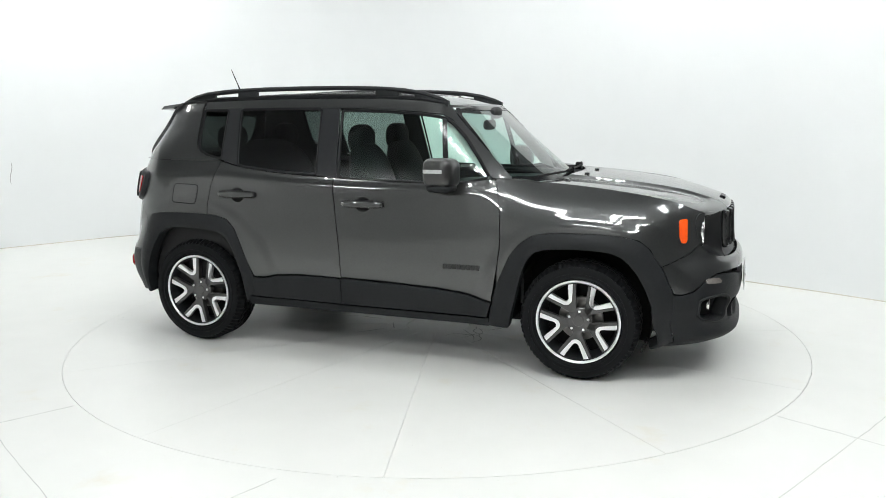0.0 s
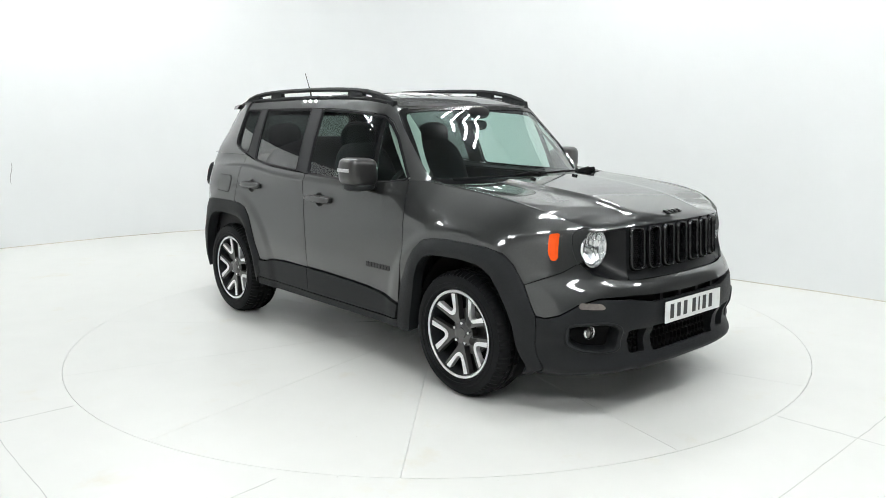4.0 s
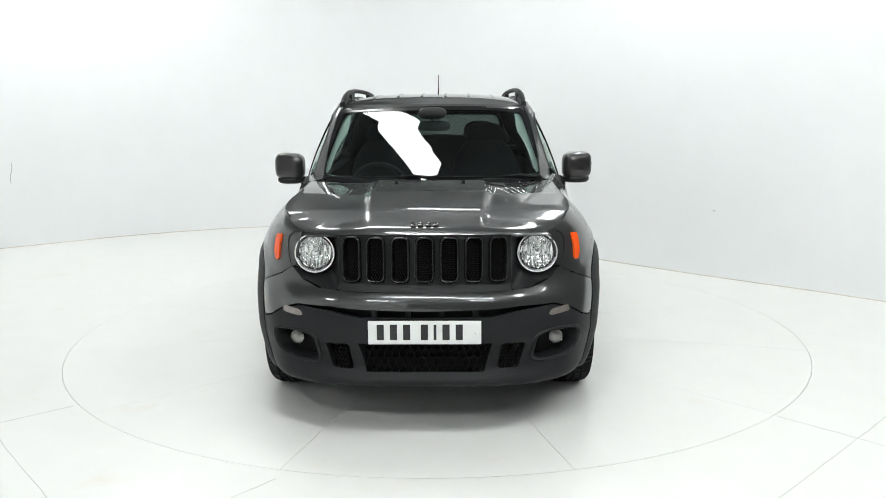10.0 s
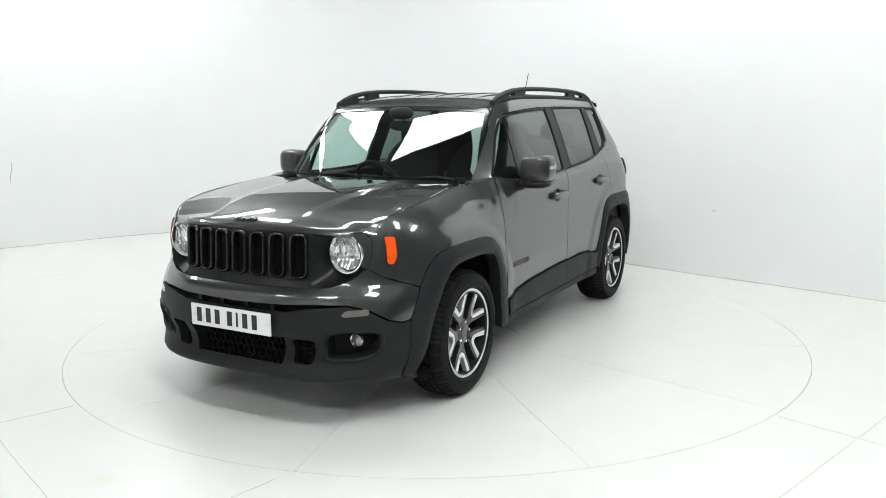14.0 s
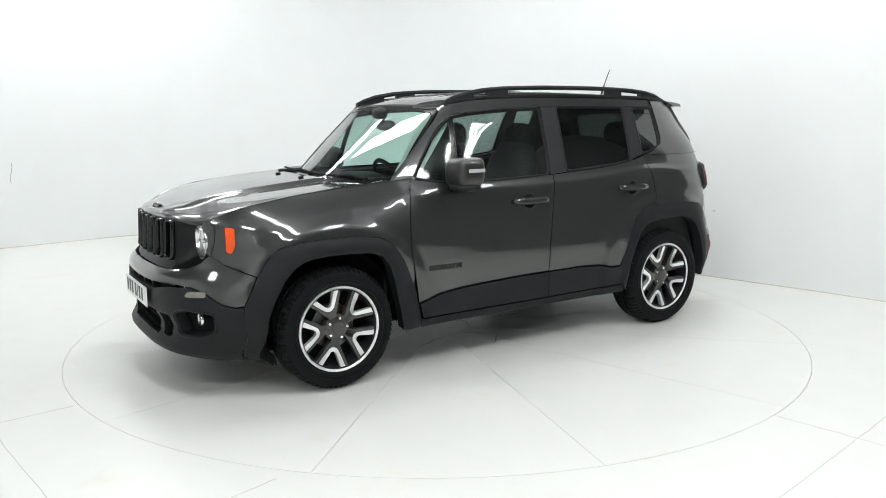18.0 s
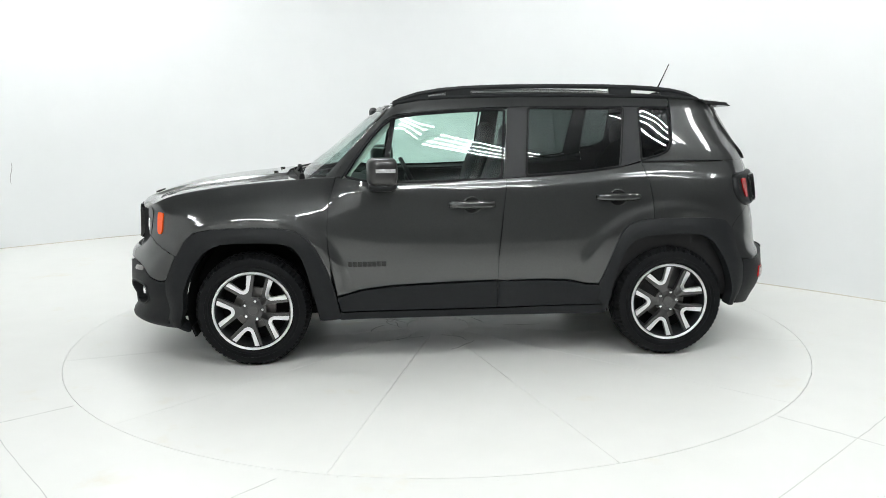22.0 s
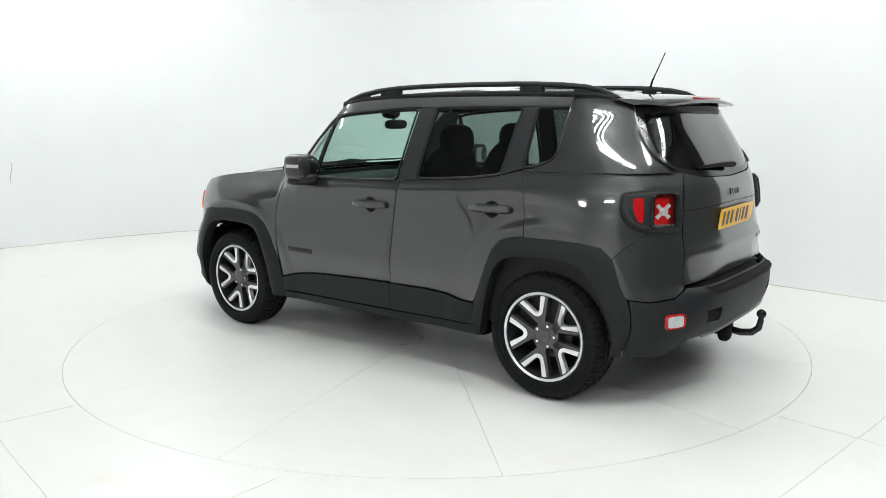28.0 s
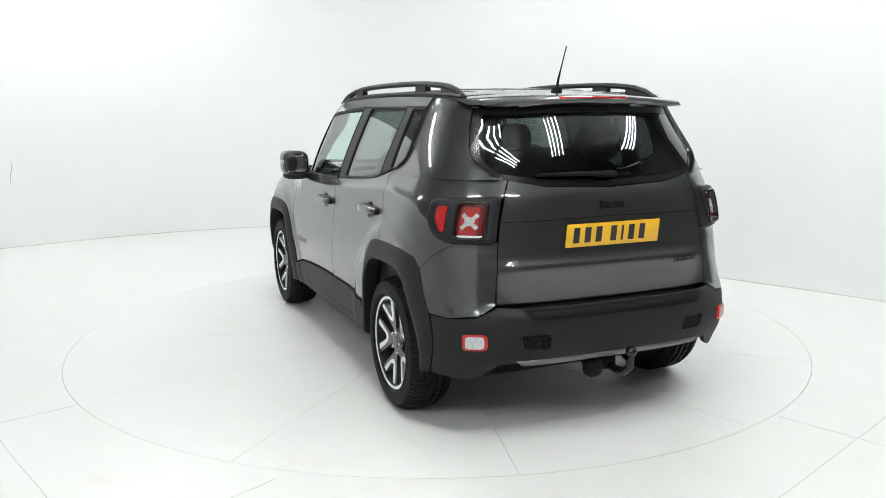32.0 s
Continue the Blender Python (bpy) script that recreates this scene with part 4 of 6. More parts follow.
def wheel_details(rim):
    face = lambda r: -0.012 - 0.03 * max(0.0, (0.225 - r) / 0.225) ** 0.8
    for i in range(5):
        bm_s, bm_d = bmesh.new(), bmesh.new()
        a = math.radians(90 + 36 + 72 * i)
        for s in (1, -1):
            flat_piece(bm_s, [(0.109, 0.0), (0.112, 0.013 * s), (0.120, 0.026 * s), (0.16, 0.054 * s), (0.2115, 0.088 * s), (0.220, 0.078 * s), (0.225, 0.064 * s), (0.213, 0.057 * s), (0.142, 0.018 * s), (0.134, 0.011 * s), (0.131, 0.0)][::s], face, 0.03, a)
            # grey flank of the slot, between bright spoke and opening
            b = math.radians(36) * s
            cb, sb = math.cos(b), math.sin(b)
            edge = [(p, q * -s) for p, q in ((0.064, 0.016), (0.076, 0.026), (0.14, 0.031), (0.221, 0.036))]
            edge = [(p * cb - q * sb, p * sb + q * cb) for p, q in edge]
            flat_piece(bm_d, ([(0.05, 0.0), (0.109, 0.0), (0.112, 0.013 * s), (0.120, 0.026 * s), (0.16, 0.054 * s), (0.2115, 0.088 * s)] + edge[::-1])[::s], lambda r: face(r) - 0.003, 0.035, a)
        for b in (bm_s, bm_d):
            bmesh.ops.remove_doubles(b, verts=b.verts[:], dist=1e-5)
            bmesh.ops.recalc_face_normals(b, faces=b.faces[:])
        part("spoke", bm_d, GREY_ALLOY, rim, "dark grey painted spoke")
        part("spoke_face", bm_s, SILVER, rim, "bright machined spoke edge")
    bm = bmesh.new()
    lathe(bm, [(0.0005, -0.028), (0.03, -0.029), (0.033, -0.034), (0.06, -0.038), (0.075, -0.045), (0.075, -0.08)], 40)
    part("hub_cap", bm, GREY_ALLOY, rim, "dark grey wheel centre")
    for i in range(5):
        a = math.radians(90 + 72 * i)
        bm = bmesh.new()
        lathe(bm, [(0.0005, -0.026), (0.008, -0.027), (0.010, -0.032), (0.010, -0.06)], 8, centre=(0.057 * math.cos(a), 0, 0.057 * math.sin(a)))
        part("wheel_nut", bm, CHROME, rim)
    bm = bmesh.new()
    lathe(bm, [(0.05, -0.10), (0.128, -0.10), (0.128, -0.125), (0.05, -0.125)], 48, close=True)
    part("brake_disc", bm, STEEL, rim)
    bm = bmesh.new()
    lathe(bm, [(0.0005, -0.14), (0.21, -0.14)], 48)
    part("back_plate", bm, MATT_BLACK, rim)


def wheels():
    w = wheel()
    wheel_details(w)
    spots = [(1.285, 0.878, -14), (-1.285, 0.878, -16), (1.285, -0.878, -5), (-1.285, -0.878, -12)]
    for i, (x, y, spin) in enumerate(spots):
        m = pose(x, y, 0.345, 0, 0, 0 if y > 0 else 180) @ pose(0, 0, 0, 0, spin, 0)
        ob = w if i == 0 else copy_thing(w, m)
        ob.matrix_basis = m
        ob.parent = car
    # dark wheel housings and floor pan
    for x in (1.285, -1.285):
        for s in (1, -1):
            bm = bmesh.new()
            pts = [(x + 0.40 * math.cos(a), 0.36 + 0.425 * math.sin(a)) for a in np.linspace(-0.45 if x > 0 else -0.1, math.pi + 0.1, 24)]
            rows = [[bm.verts.new((p, s * y, z)) for p, z in pts] for y in (0.81, 0.55)]
            for i in range(23):
                bm.faces.new((rows[0][i], rows[0][i + 1], rows[1][i + 1], rows[1][i]))
            bm.faces.new(rows[1])
            part("wheel_housing", bm, MATT_BLACK, car)
    bm = bmesh.new()
    block(bm, (3.5, 1.10, 0.06), (0.05, 0, 0.27), 0.02)
    block(bm, (1.68, 1.66, 0.10), (-0.04, 0, 0.32), 0.02)
    part("underbody", bm, MATT_BLACK, car, smooth=False)


wheels()

# ---------- nose ----------
def ring_loft(rings, name, mat, parent, label="", close_end=False):
    """A skin through rings of equally many points."""
    n = len(rings[0])
    verts = [v for r in rings for v in r]
    faces = [[j * n + i, j * n + (i + 1) % n, (j + 1) * n + (i + 1) % n, (j + 1) * n + i] for j in range(len(rings) - 1) for i in range(n)]
    if close_end:
        faces.append([(len(rings) - 1) * n + i for i in range(n)])
    ob = link(name, verts, faces, mat, parent, label)
    ob.data.set_sharp_from_angle(angle=radians(40))
    return ob


def honeycomb(name, y0, y1, z0, z1, pitch, fn, off, mat, parent, wall=0.12, deep=0.012):
    verts, faces = [], []
    rows, j = pitch * 0.866, 0
    z = z0
    while z < z1:
        y = y0 + (pitch / 2 if j % 2 else 0)
        while y < y1:
            rim = []
            for k in range(6):
                a = math.pi / 6 + k * math.pi / 3
                for q in (0.577, 0.577 * (1 - wall * 1.6)):
                    rim.append((y + pitch * q * math.cos(a), z + pitch * q * math.sin(a)))
            b = len(verts)
            for p in rim:
                verts.append(mapped(fn, *p, off))
            for p in rim[1::2]:
                verts.append(mapped(fn, *p, off - deep))
            for k in range(6):
                m = (k + 1) % 6
                faces.append([b + 2 * k, b + 2 * m, b + 2 * m + 1, b + 2 * k + 1])
                faces.append([b + 2 * k + 1, b + 2 * m + 1, b + 12 + m, b + 12 + k])
            y += pitch
        z += rows
        j += 1
    ob = link(name, verts, faces, mat, parent, smooth=False)
    return ob


def box_on(name, fn, u0, u1, v0, v1, off, thick, mat, parent, label="", r=0.004):
    v, f = surface(rounded([(u0, v0), (u1, v0), (u1, v1), (u0, v1)], r, 3), fn, off=off, depth=thick, gap=0, cell=0.05)
    return link(name, v, f, mat, parent, label)


LAMP = Vector((1.917, 0.54, 0.853))


def nose_details():
    # grille panel between the lamps, carrying seven slots
    top = lambda y: 0.962 - 0.02 * y * y
    pan = [(y, top(y)) for y in np.linspace(-0.41, 0.41, 20)] + [(y, 0.70 + 0.01 * y * y) for y in np.linspace(0.41, -0.41, 20)]
    slots = []
    for k in range(7):
        c = (k - 3) * 0.1155
        slots.append(rounded([(c - 0.046, 0.733), (c + 0.046, 0.733), (c + 0.046, 0.953), (c - 0.046, 0.953)], 0.030, 5))
    v, f = surface(pan, front, off=-0.012, depth=0.02, cell=0.03, gap=0, holes=slots)
    grille = link("grille", v, f, GRILLE_BLACK, car, "satin black grille panel with seven upright slots")
    for k, sl in enumerate(slots):
        c = (k - 3) * 0.1155
        inner = inset(sl, 0.015)
        v, f = band(sl, inner, front, n=40, m=4, profile=lambda t: -0.010 + 0.024 * math.sin(math.pi * min(1.0, 0.12 + 0.88 * t)), closed=True, back=0.035, outer_back=0.01)
        ring = link("slot_frame", v, f, GLOSS_BLACK, grille, "gloss black slot surround")
        honeycomb("slot_mesh", c - 0.028, c + 0.030, 0.748, 0.945, 0.0125, front, -0.026, MATT_BLACK, grille)
        box_on("slot_back", front, c - 0.04, c + 0.04, 0.735, 0.952, -0.045, 0.0, MATT_BLACK, grille)
    # lamp housings
    for s in (1, -1):
        n = 56
        outer2 = resample(rounded([(0.672, 0.853), (0.672, 0.93), (0.635, 0.962), (0.52, 0.962), (0.41, 0.960), (0.41, 0.70), (0.50, 0.706), (0.60, 0.736), (0.657, 0.79)], 0.02, 3), n, True)
        # start both outlines at the same side
        start = min(range(n), key=lambda i: abs(math.atan2(outer2[i].y - 0.853, outer2[i].x - 0.54)))
        outer2 = outer2[start:] + outer2[:start]
        ang = [math.atan2(p.y - 0.853, p.x - 0.54) for p in outer2]
        o = [mapped(front, p.x, p.y, 0.004 if p.x > 0.58 else -0.010) for p in outer2]
        o0 = [mapped(front, p.x, p.y, -0.035) for p in outer2]
        c = [Vector((LAMP.x - 0.01, 0.54 + 0.104 * math.cos(a), 0.853 + 0.104 * math.sin(a))) for a in ang]
        mid = [a.lerp(b, 0.30) + Vector((-0.004, 0, 0)) for a, b in zip(o, c)]
        mid2 = [a.lerp(b, 0.75) + Vector((-0.006, 0, 0)) for a, b in zip(o, c)]
        deep = [Vector((p.x - 0.06, p.y, p.z)) for p in c]
        rings = [o0, o, mid, mid2, c, deep]
        rings = [[Vector((p.x, s * p.y, p.z)) for p in (r if s > 0 else r[::-1])] for r in rings]
        house = ring_loft(rings, "headlamp", GRILLE_BLACK, car, "round headlamp in a satin black housing")
        at = (LAMP.x, s * LAMP.y, LAMP.z)
        bm = bmesh.new()
        lathe(bm, [(0.100, -0.04), (0.100, 0.004), (0.097, 0.012), (0.092, 0.012), (0.086, -0.002), (0.080, -0.022)], 56, "x", at)
        part("chrome_ring", bm, CHROME, house, "bright chrome lamp ring")
        # silvered bowl pressed in upright flutes, in three tiers
        verts, faces, m = [], [], 44
        grid = {}
        for i in range(m + 1):
            for j in range(m + 1):
                y, z = 0.082 * (2 * i / m - 1), 0.082 * (2 * j / m - 1)
                r = math.hypot(y, z)
                if r > 0.0825:
                    continue
                tier = 0 if z < -0.022 else 1 if z < 0.03 else 2
                flute = 0.0075 * abs(math.sin(math.pi * (y + 0.004 * tier) / (0.017, 0.026, 0.020)[tier]))
                grid[i, j] = len(verts)
                verts.append(Vector((at[0] - 0.056 + 0.046 * (r / 0.082) ** 2 + flute + (0.0, -0.006, 0.004)[tier], at[1] + y, at[2] + z)))
        for i in range(m):
            for j in range(m):
                q = [(i, j), (i + 1, j), (i + 1, j + 1), (i, j + 1)]
                if all(k in grid for k in q):
                    faces.append([grid[k] for k in q])
        bowl = link("reflector", verts, faces, REFLECTOR, house, "silvered fluted lamp reflector")
        bowl.data.set_sharp_from_angle(angle=radians(30))
        bm = bmesh.new()
        lathe(bm, [(0.0005, 0.0), (0.012, -0.002), (0.017, -0.012), (0.017, -0.05)], 20, "x", at)
        part("bulb_shield", bm, REFLECTOR, house)
        bm = bmesh.new()
        lathe(bm, [(0.0005, 0.012), (0.03, 0.010), (0.055, 0.004), (0.076, -0.006)], 40, "x", at)
        part("lens", bm, LAMP_GLASS, house, "clear lamp lens")
        # orange side marker
        q = rounded([(1.765, 0.932), (1.803, 0.936), (1.808, 0.82), (1.80, 0.805), (1.782, 0.805), (1.770, 0.84)], 0.010)
        panel("side_marker", q, flank, ORANGE, car, "bright orange side marker lamp", off=0.008, depth=0.012, gap=0, cell=0.02, mirror=s < 0)
        # fog lamp recess
        inner = [(p[0] * 0.90 + 1.895 * 0.10, p[1] * 0.88 + 0.435 * 0.12) for p in FOG_HOLE]
        v, f = band(FOG_HOLE, inner, flank, n=48, m=5, profile=lambda t: 0.003 - 0.085 * max(0, t - 0.12), closed=True, mirror=s < 0, back=0.0, outer_back=0.012)
        cup = link("fog_recess", v, f, PLASTIC, car, "black fog lamp recess")
        v, f = surface(inner, flank, off=-0.070, depth=0, gap=0, mirror=s < 0)
        link("recess_back", v, f, MATT_BLACK, cup)
        v, f = band(inset(FOG_HOLE, -0.014), FOG_HOLE, flank, n=64, m=4, profile=lambda t: 0.001 + 0.006 * math.sin(math.pi * min(1, t * 1.1)), closed=True, mirror=s < 0, back=0.01, outer_back=0.003)
        link("fog_rim", v, f, PLASTIC, cup)
        p = mapped(flank, s_front(0.655, 0.867, 3.0), 0.437, -0.042)
        p.y *= s
        bm = bmesh.new()
        lathe(bm, [(0.036, -0.008), (0.036, 0.0), (0.033, 0.006), (0.030, 0.002)], 28, "x", p)
        part("fog_ring", bm, CHROME, cup)
        bm = bmesh.new()
        lathe(bm, [(0.0005, 0.006), (0.018, 0.004), (0.031, -0.004)], 28, "x", p)
        part("fog_lens", bm, FOG_LENS, cup, "clear fog lamp lens")
        # daytime lamp
        q = rounded([(s_front(0.69, 0.876, 2.75), 0.605), (s_front(0.60, 0.876, 2.75), 0.598), (s_front(0.585, 0.876, 2.75), 0.575), (s_front(0.60, 0.876, 2.75), 0.568), (s_front(0.695, 0.876, 2.75), 0.575)], 0.012)
        panel("indicator_lamp", q, flank, DIM_LENS, car, "smoked clear indicator lamp", off=0.002, depth=0.01, gap=0, cell=0.02, mirror=s < 0)
        # outer intake
        inner = [(p[0] * 0.93 + s_front(0.405, 0.867, 3.0) * 0.07, p[1] * 0.92 + 0.39 * 0.08) for p in VENT_HOLE]
        v, f = band(VENT_HOLE, inner, flank, n=40, m=4, profile=lambda t: -0.04 * t, closed=True, mirror=s < 0, back=0.0, outer_back=0.0)
        duct = link("side_intake", v, f, PLASTIC, car, "black plastic air intake")
        v, f = surface(inner, flank, off=-0.05, depth=0, gap=0, mirror=s < 0)
        link("intake_back", v, f, MATT_BLACK, duct)
        a, b = (0.36, 0.465) if s > 0 else (-0.465, -0.36)
        honeycomb("intake_mesh", a, b, 0.335, 0.45, 0.018, front, -0.036, MATT_BLACK, duct)
    # central mouth
    honeycomb("mouth_mesh", -0.29, 0.30, 0.32, 0.46, 0.036, front, -0.04, MATT_BLACK, car, 0.07, 0.02)
    box_on("mouth_back", front, -0.34, 0.34, 0.29, 0.475, -0.07, 0.0, MATT_BLACK, car)
    v, f = band([(0.315, 0.458), (-0.315, 0.458), (-0.29, 0.315), (0.29, 0.315)], [(0.305, 0.453), (-0.305, 0.453), (-0.28, 0.322), (0.28, 0.322)], front, n=60, m=3, profile=lambda t: -0.06 * t, closed=True, back=0.0, outer_back=0.0)
    link("mouth_frame", v, f, PLASTIC, car)
    # upper slot under the painted nose
    box_on("upper_intake", front, -0.46, 0.46, 0.56, 0.635, -0.05, 0.0, MATT_BLACK, car, "dark upper air intake")
    for y in (-0.24, -0.08, 0.08, 0.24):
        box_on("intake_rib", front, y - 0.012, y + 0.012, 0.575, 0.63, -0.02, 0.03, PLASTIC, car)
    # number plate with plain bars
    bm = bmesh.new()
    block(bm, (0.006, 0.524, 0.112), (2.164, 0, 0.519), 0.004, 2)
    plate = part("front_number_plate", bm, PLATE_WHITE, car, "white number plate with dark characters")
    x = -0.205
    for k in range(7):
        bm = bmesh.new()
        block(bm, (0.002, 0.033 if k != 4 else 0.013, 0.074), (2.1678, x if k != 4 else x - 0.012, 0.521), 0.0008, 1)
        part("character_bar", bm, INK, plate)
        x += 0.061 if k != 2 else 0.082
        if k == 4:
            x -= 0.022
    for y in (-0.238, 0.238):
        bm = bmesh.new()
        lathe(bm, [(0.0005, 0.003), (0.006, 0.002), (0.007, 0.0)], 12, "x", (2.1675, y, 0.519))
        part("plate_screw", bm, PLATE_WHITE, plate)
    # maker's mark on the bonnet: plain dark shapes
    for k, y in enumerate((-0.055, -0.02, 0.016, 0.052)):
        bm = bmesh.new()
        p = Vector(hood(2.015, y))
        block(bm, (0.03 if k else 0.036, 0.026, 0.012), p + Vector((0, 0, 0.004)), 0.005, 2, Euler((0, 0.35, 0)).to_matrix())
        part("bonnet_mark", bm, GLOSS_BLACK, car, "small gloss black raised mark")
    # washer jets
    for y in (-0.19, 0.19):
        bm = bmesh.new()
        block(bm, (0.03, 0.022, 0.012), Vector(hood(1.20, y)) + Vector((0, 0, 0.004)), 0.004, 2)
        part("washer_jet", bm, GLOSS_BLACK, car)
    # cowl and wipers
    v, f = surface([(1.17, 0.0), (1.15, 0.3), (1.11, 0.5), (1.06, 0.65), (1.02, 0.70), (0.90, 0.72), (0.78, 0.745), (0.80, 0.68), (0.88, 0.55), (0.95, 0.3), (0.98, 0.0)][::-1], hood, off=-0.030, depth=0.0, gap=0, both=True)
    link("cowl", v, f, PLASTIC, car, "black plastic cowl below the windscreen")
    v, f = surface([(1.0, 0.708), (0.94, 0.672), (0.86, 0.655), (0.78, 0.675), (0.745, 0.765), (0.9, 0.738), (1.0, 0.722)], hood, depth=0.02, gap=0, cell=0.03)
    link("cowl_corner", v, f, PAINT, car)
    link("cowl_corner", [Vector((p.x, -p.y, p.z)) for p in v], [q[::-1] for q in f], PAINT, car)
    for a, b, c in (((0.985, 0.64, 1.135), (1.055, 0.42, 1.150), (1.075, 0.02, 1.155)), ((1.06, 0.02, 1.140), (1.07, -0.2, 1.150), (0.99, -0.62, 1.15))):
        bm = bmesh.new()
        tube(bm, [a, Vector(a).lerp(Vector(b), 0.5) + Vector((0.01, 0, 0.012)), b], [0.013, 0.010, 0.006], 8)
        arm = part("wiper", bm, MATT_BLACK, car, "black windscreen wiper")
        bm = bmesh.new()
        m = Vector(a).lerp(Vector(b), 0.35)
        tube(bm, [m + Vector((0.005, 0, -0.004)), Vector(b) + Vector((-0.005, 0, -0.004)), Vector(c) + Vector((-0.01, 0, -0.006))], 0.007, 6)
        part("wiper_blade", bm, RUBBER, arm)
        bm = bmesh.new()
        lathe(bm, [(0.0005, 0.02), (0.014, 0.018), (0.018, 0.0), (0.018, -0.02)], 16, "z", a)
        part("wiper_pivot", bm, MATT_BLACK, arm)
    # slam panel closing the gap under the bonnet edge
    v, f = surface([(XF + ARC, 0.99), (s_front(0.3), 0.985), (s_front(0.62), 0.99), (1.80, 1.0), (1.80, 0.70), (XF + ARC, 0.70)], flank, off=-0.15, depth=0.0, gap=0, both=True, cell=0.06)
    link("inner_nose", v, f, MATT_BLACK, car)


DIM_LENS = solid("smoked_lens", (0.30, 0.27, 0.25), 0.15, 0.5, 0.25, 80.0, coat=0.9)
FOG_LENS = solid("fog_lens", (0.25, 0.25, 0.24), 0.12, 0.6, 0.25, 120.0, coat=0.8)
INK = solid("plate_ink", (0.012, 0.012, 0.014), 0.35, 0.0, 0.05, 30.0)
MIRROR = solid("mirror_glass", (0.85, 0.86, 0.87), 0.01, 1.0, 0.0, 30.0)
nose_details()


# ---------- flanks ----------
def superblob(bm, centre, size, power=3.0, nu=24, nv=16):
    """A rounded box, smoother than a bevelled one."""
    rows = []
    for j in range(nv + 1):
        b = -math.pi / 2 + math.pi * j / nv
        row = []
        for i in range(nu):
            a = 2 * math.pi * i / nu
            d = Vector((math.cos(a) * math.cos(b), math.sin(a) * math.cos(b), math.sin(b)))
            r = (abs(d.x) ** power + abs(d.y) ** power + abs(d.z) ** power) ** (-1 / power)
            row.append(bm.verts.new(Vector((d.x * size[0] * r, d.y * size[1] * r, d.z * size[2] * r)) + Vector(centre)))
        rows.append(row)
    for r0, r1 in zip(rows, rows[1:]):
        for i in range(nu):
            bm.faces.new((r0[i], r0[(i + 1) % nu], r1[(i + 1) % nu], r1[i]))
    bmesh.ops.remove_doubles(bm, verts=bm.verts[:], dist=1e-5)
    bmesh.ops.recalc_face_normals(bm, faces=bm.faces[:])


def mirrored(bm):
    for v in bm.verts:
        v.co.y = -v.co.y
    bmesh.ops.reverse_faces(bm, faces=bm.faces[:])


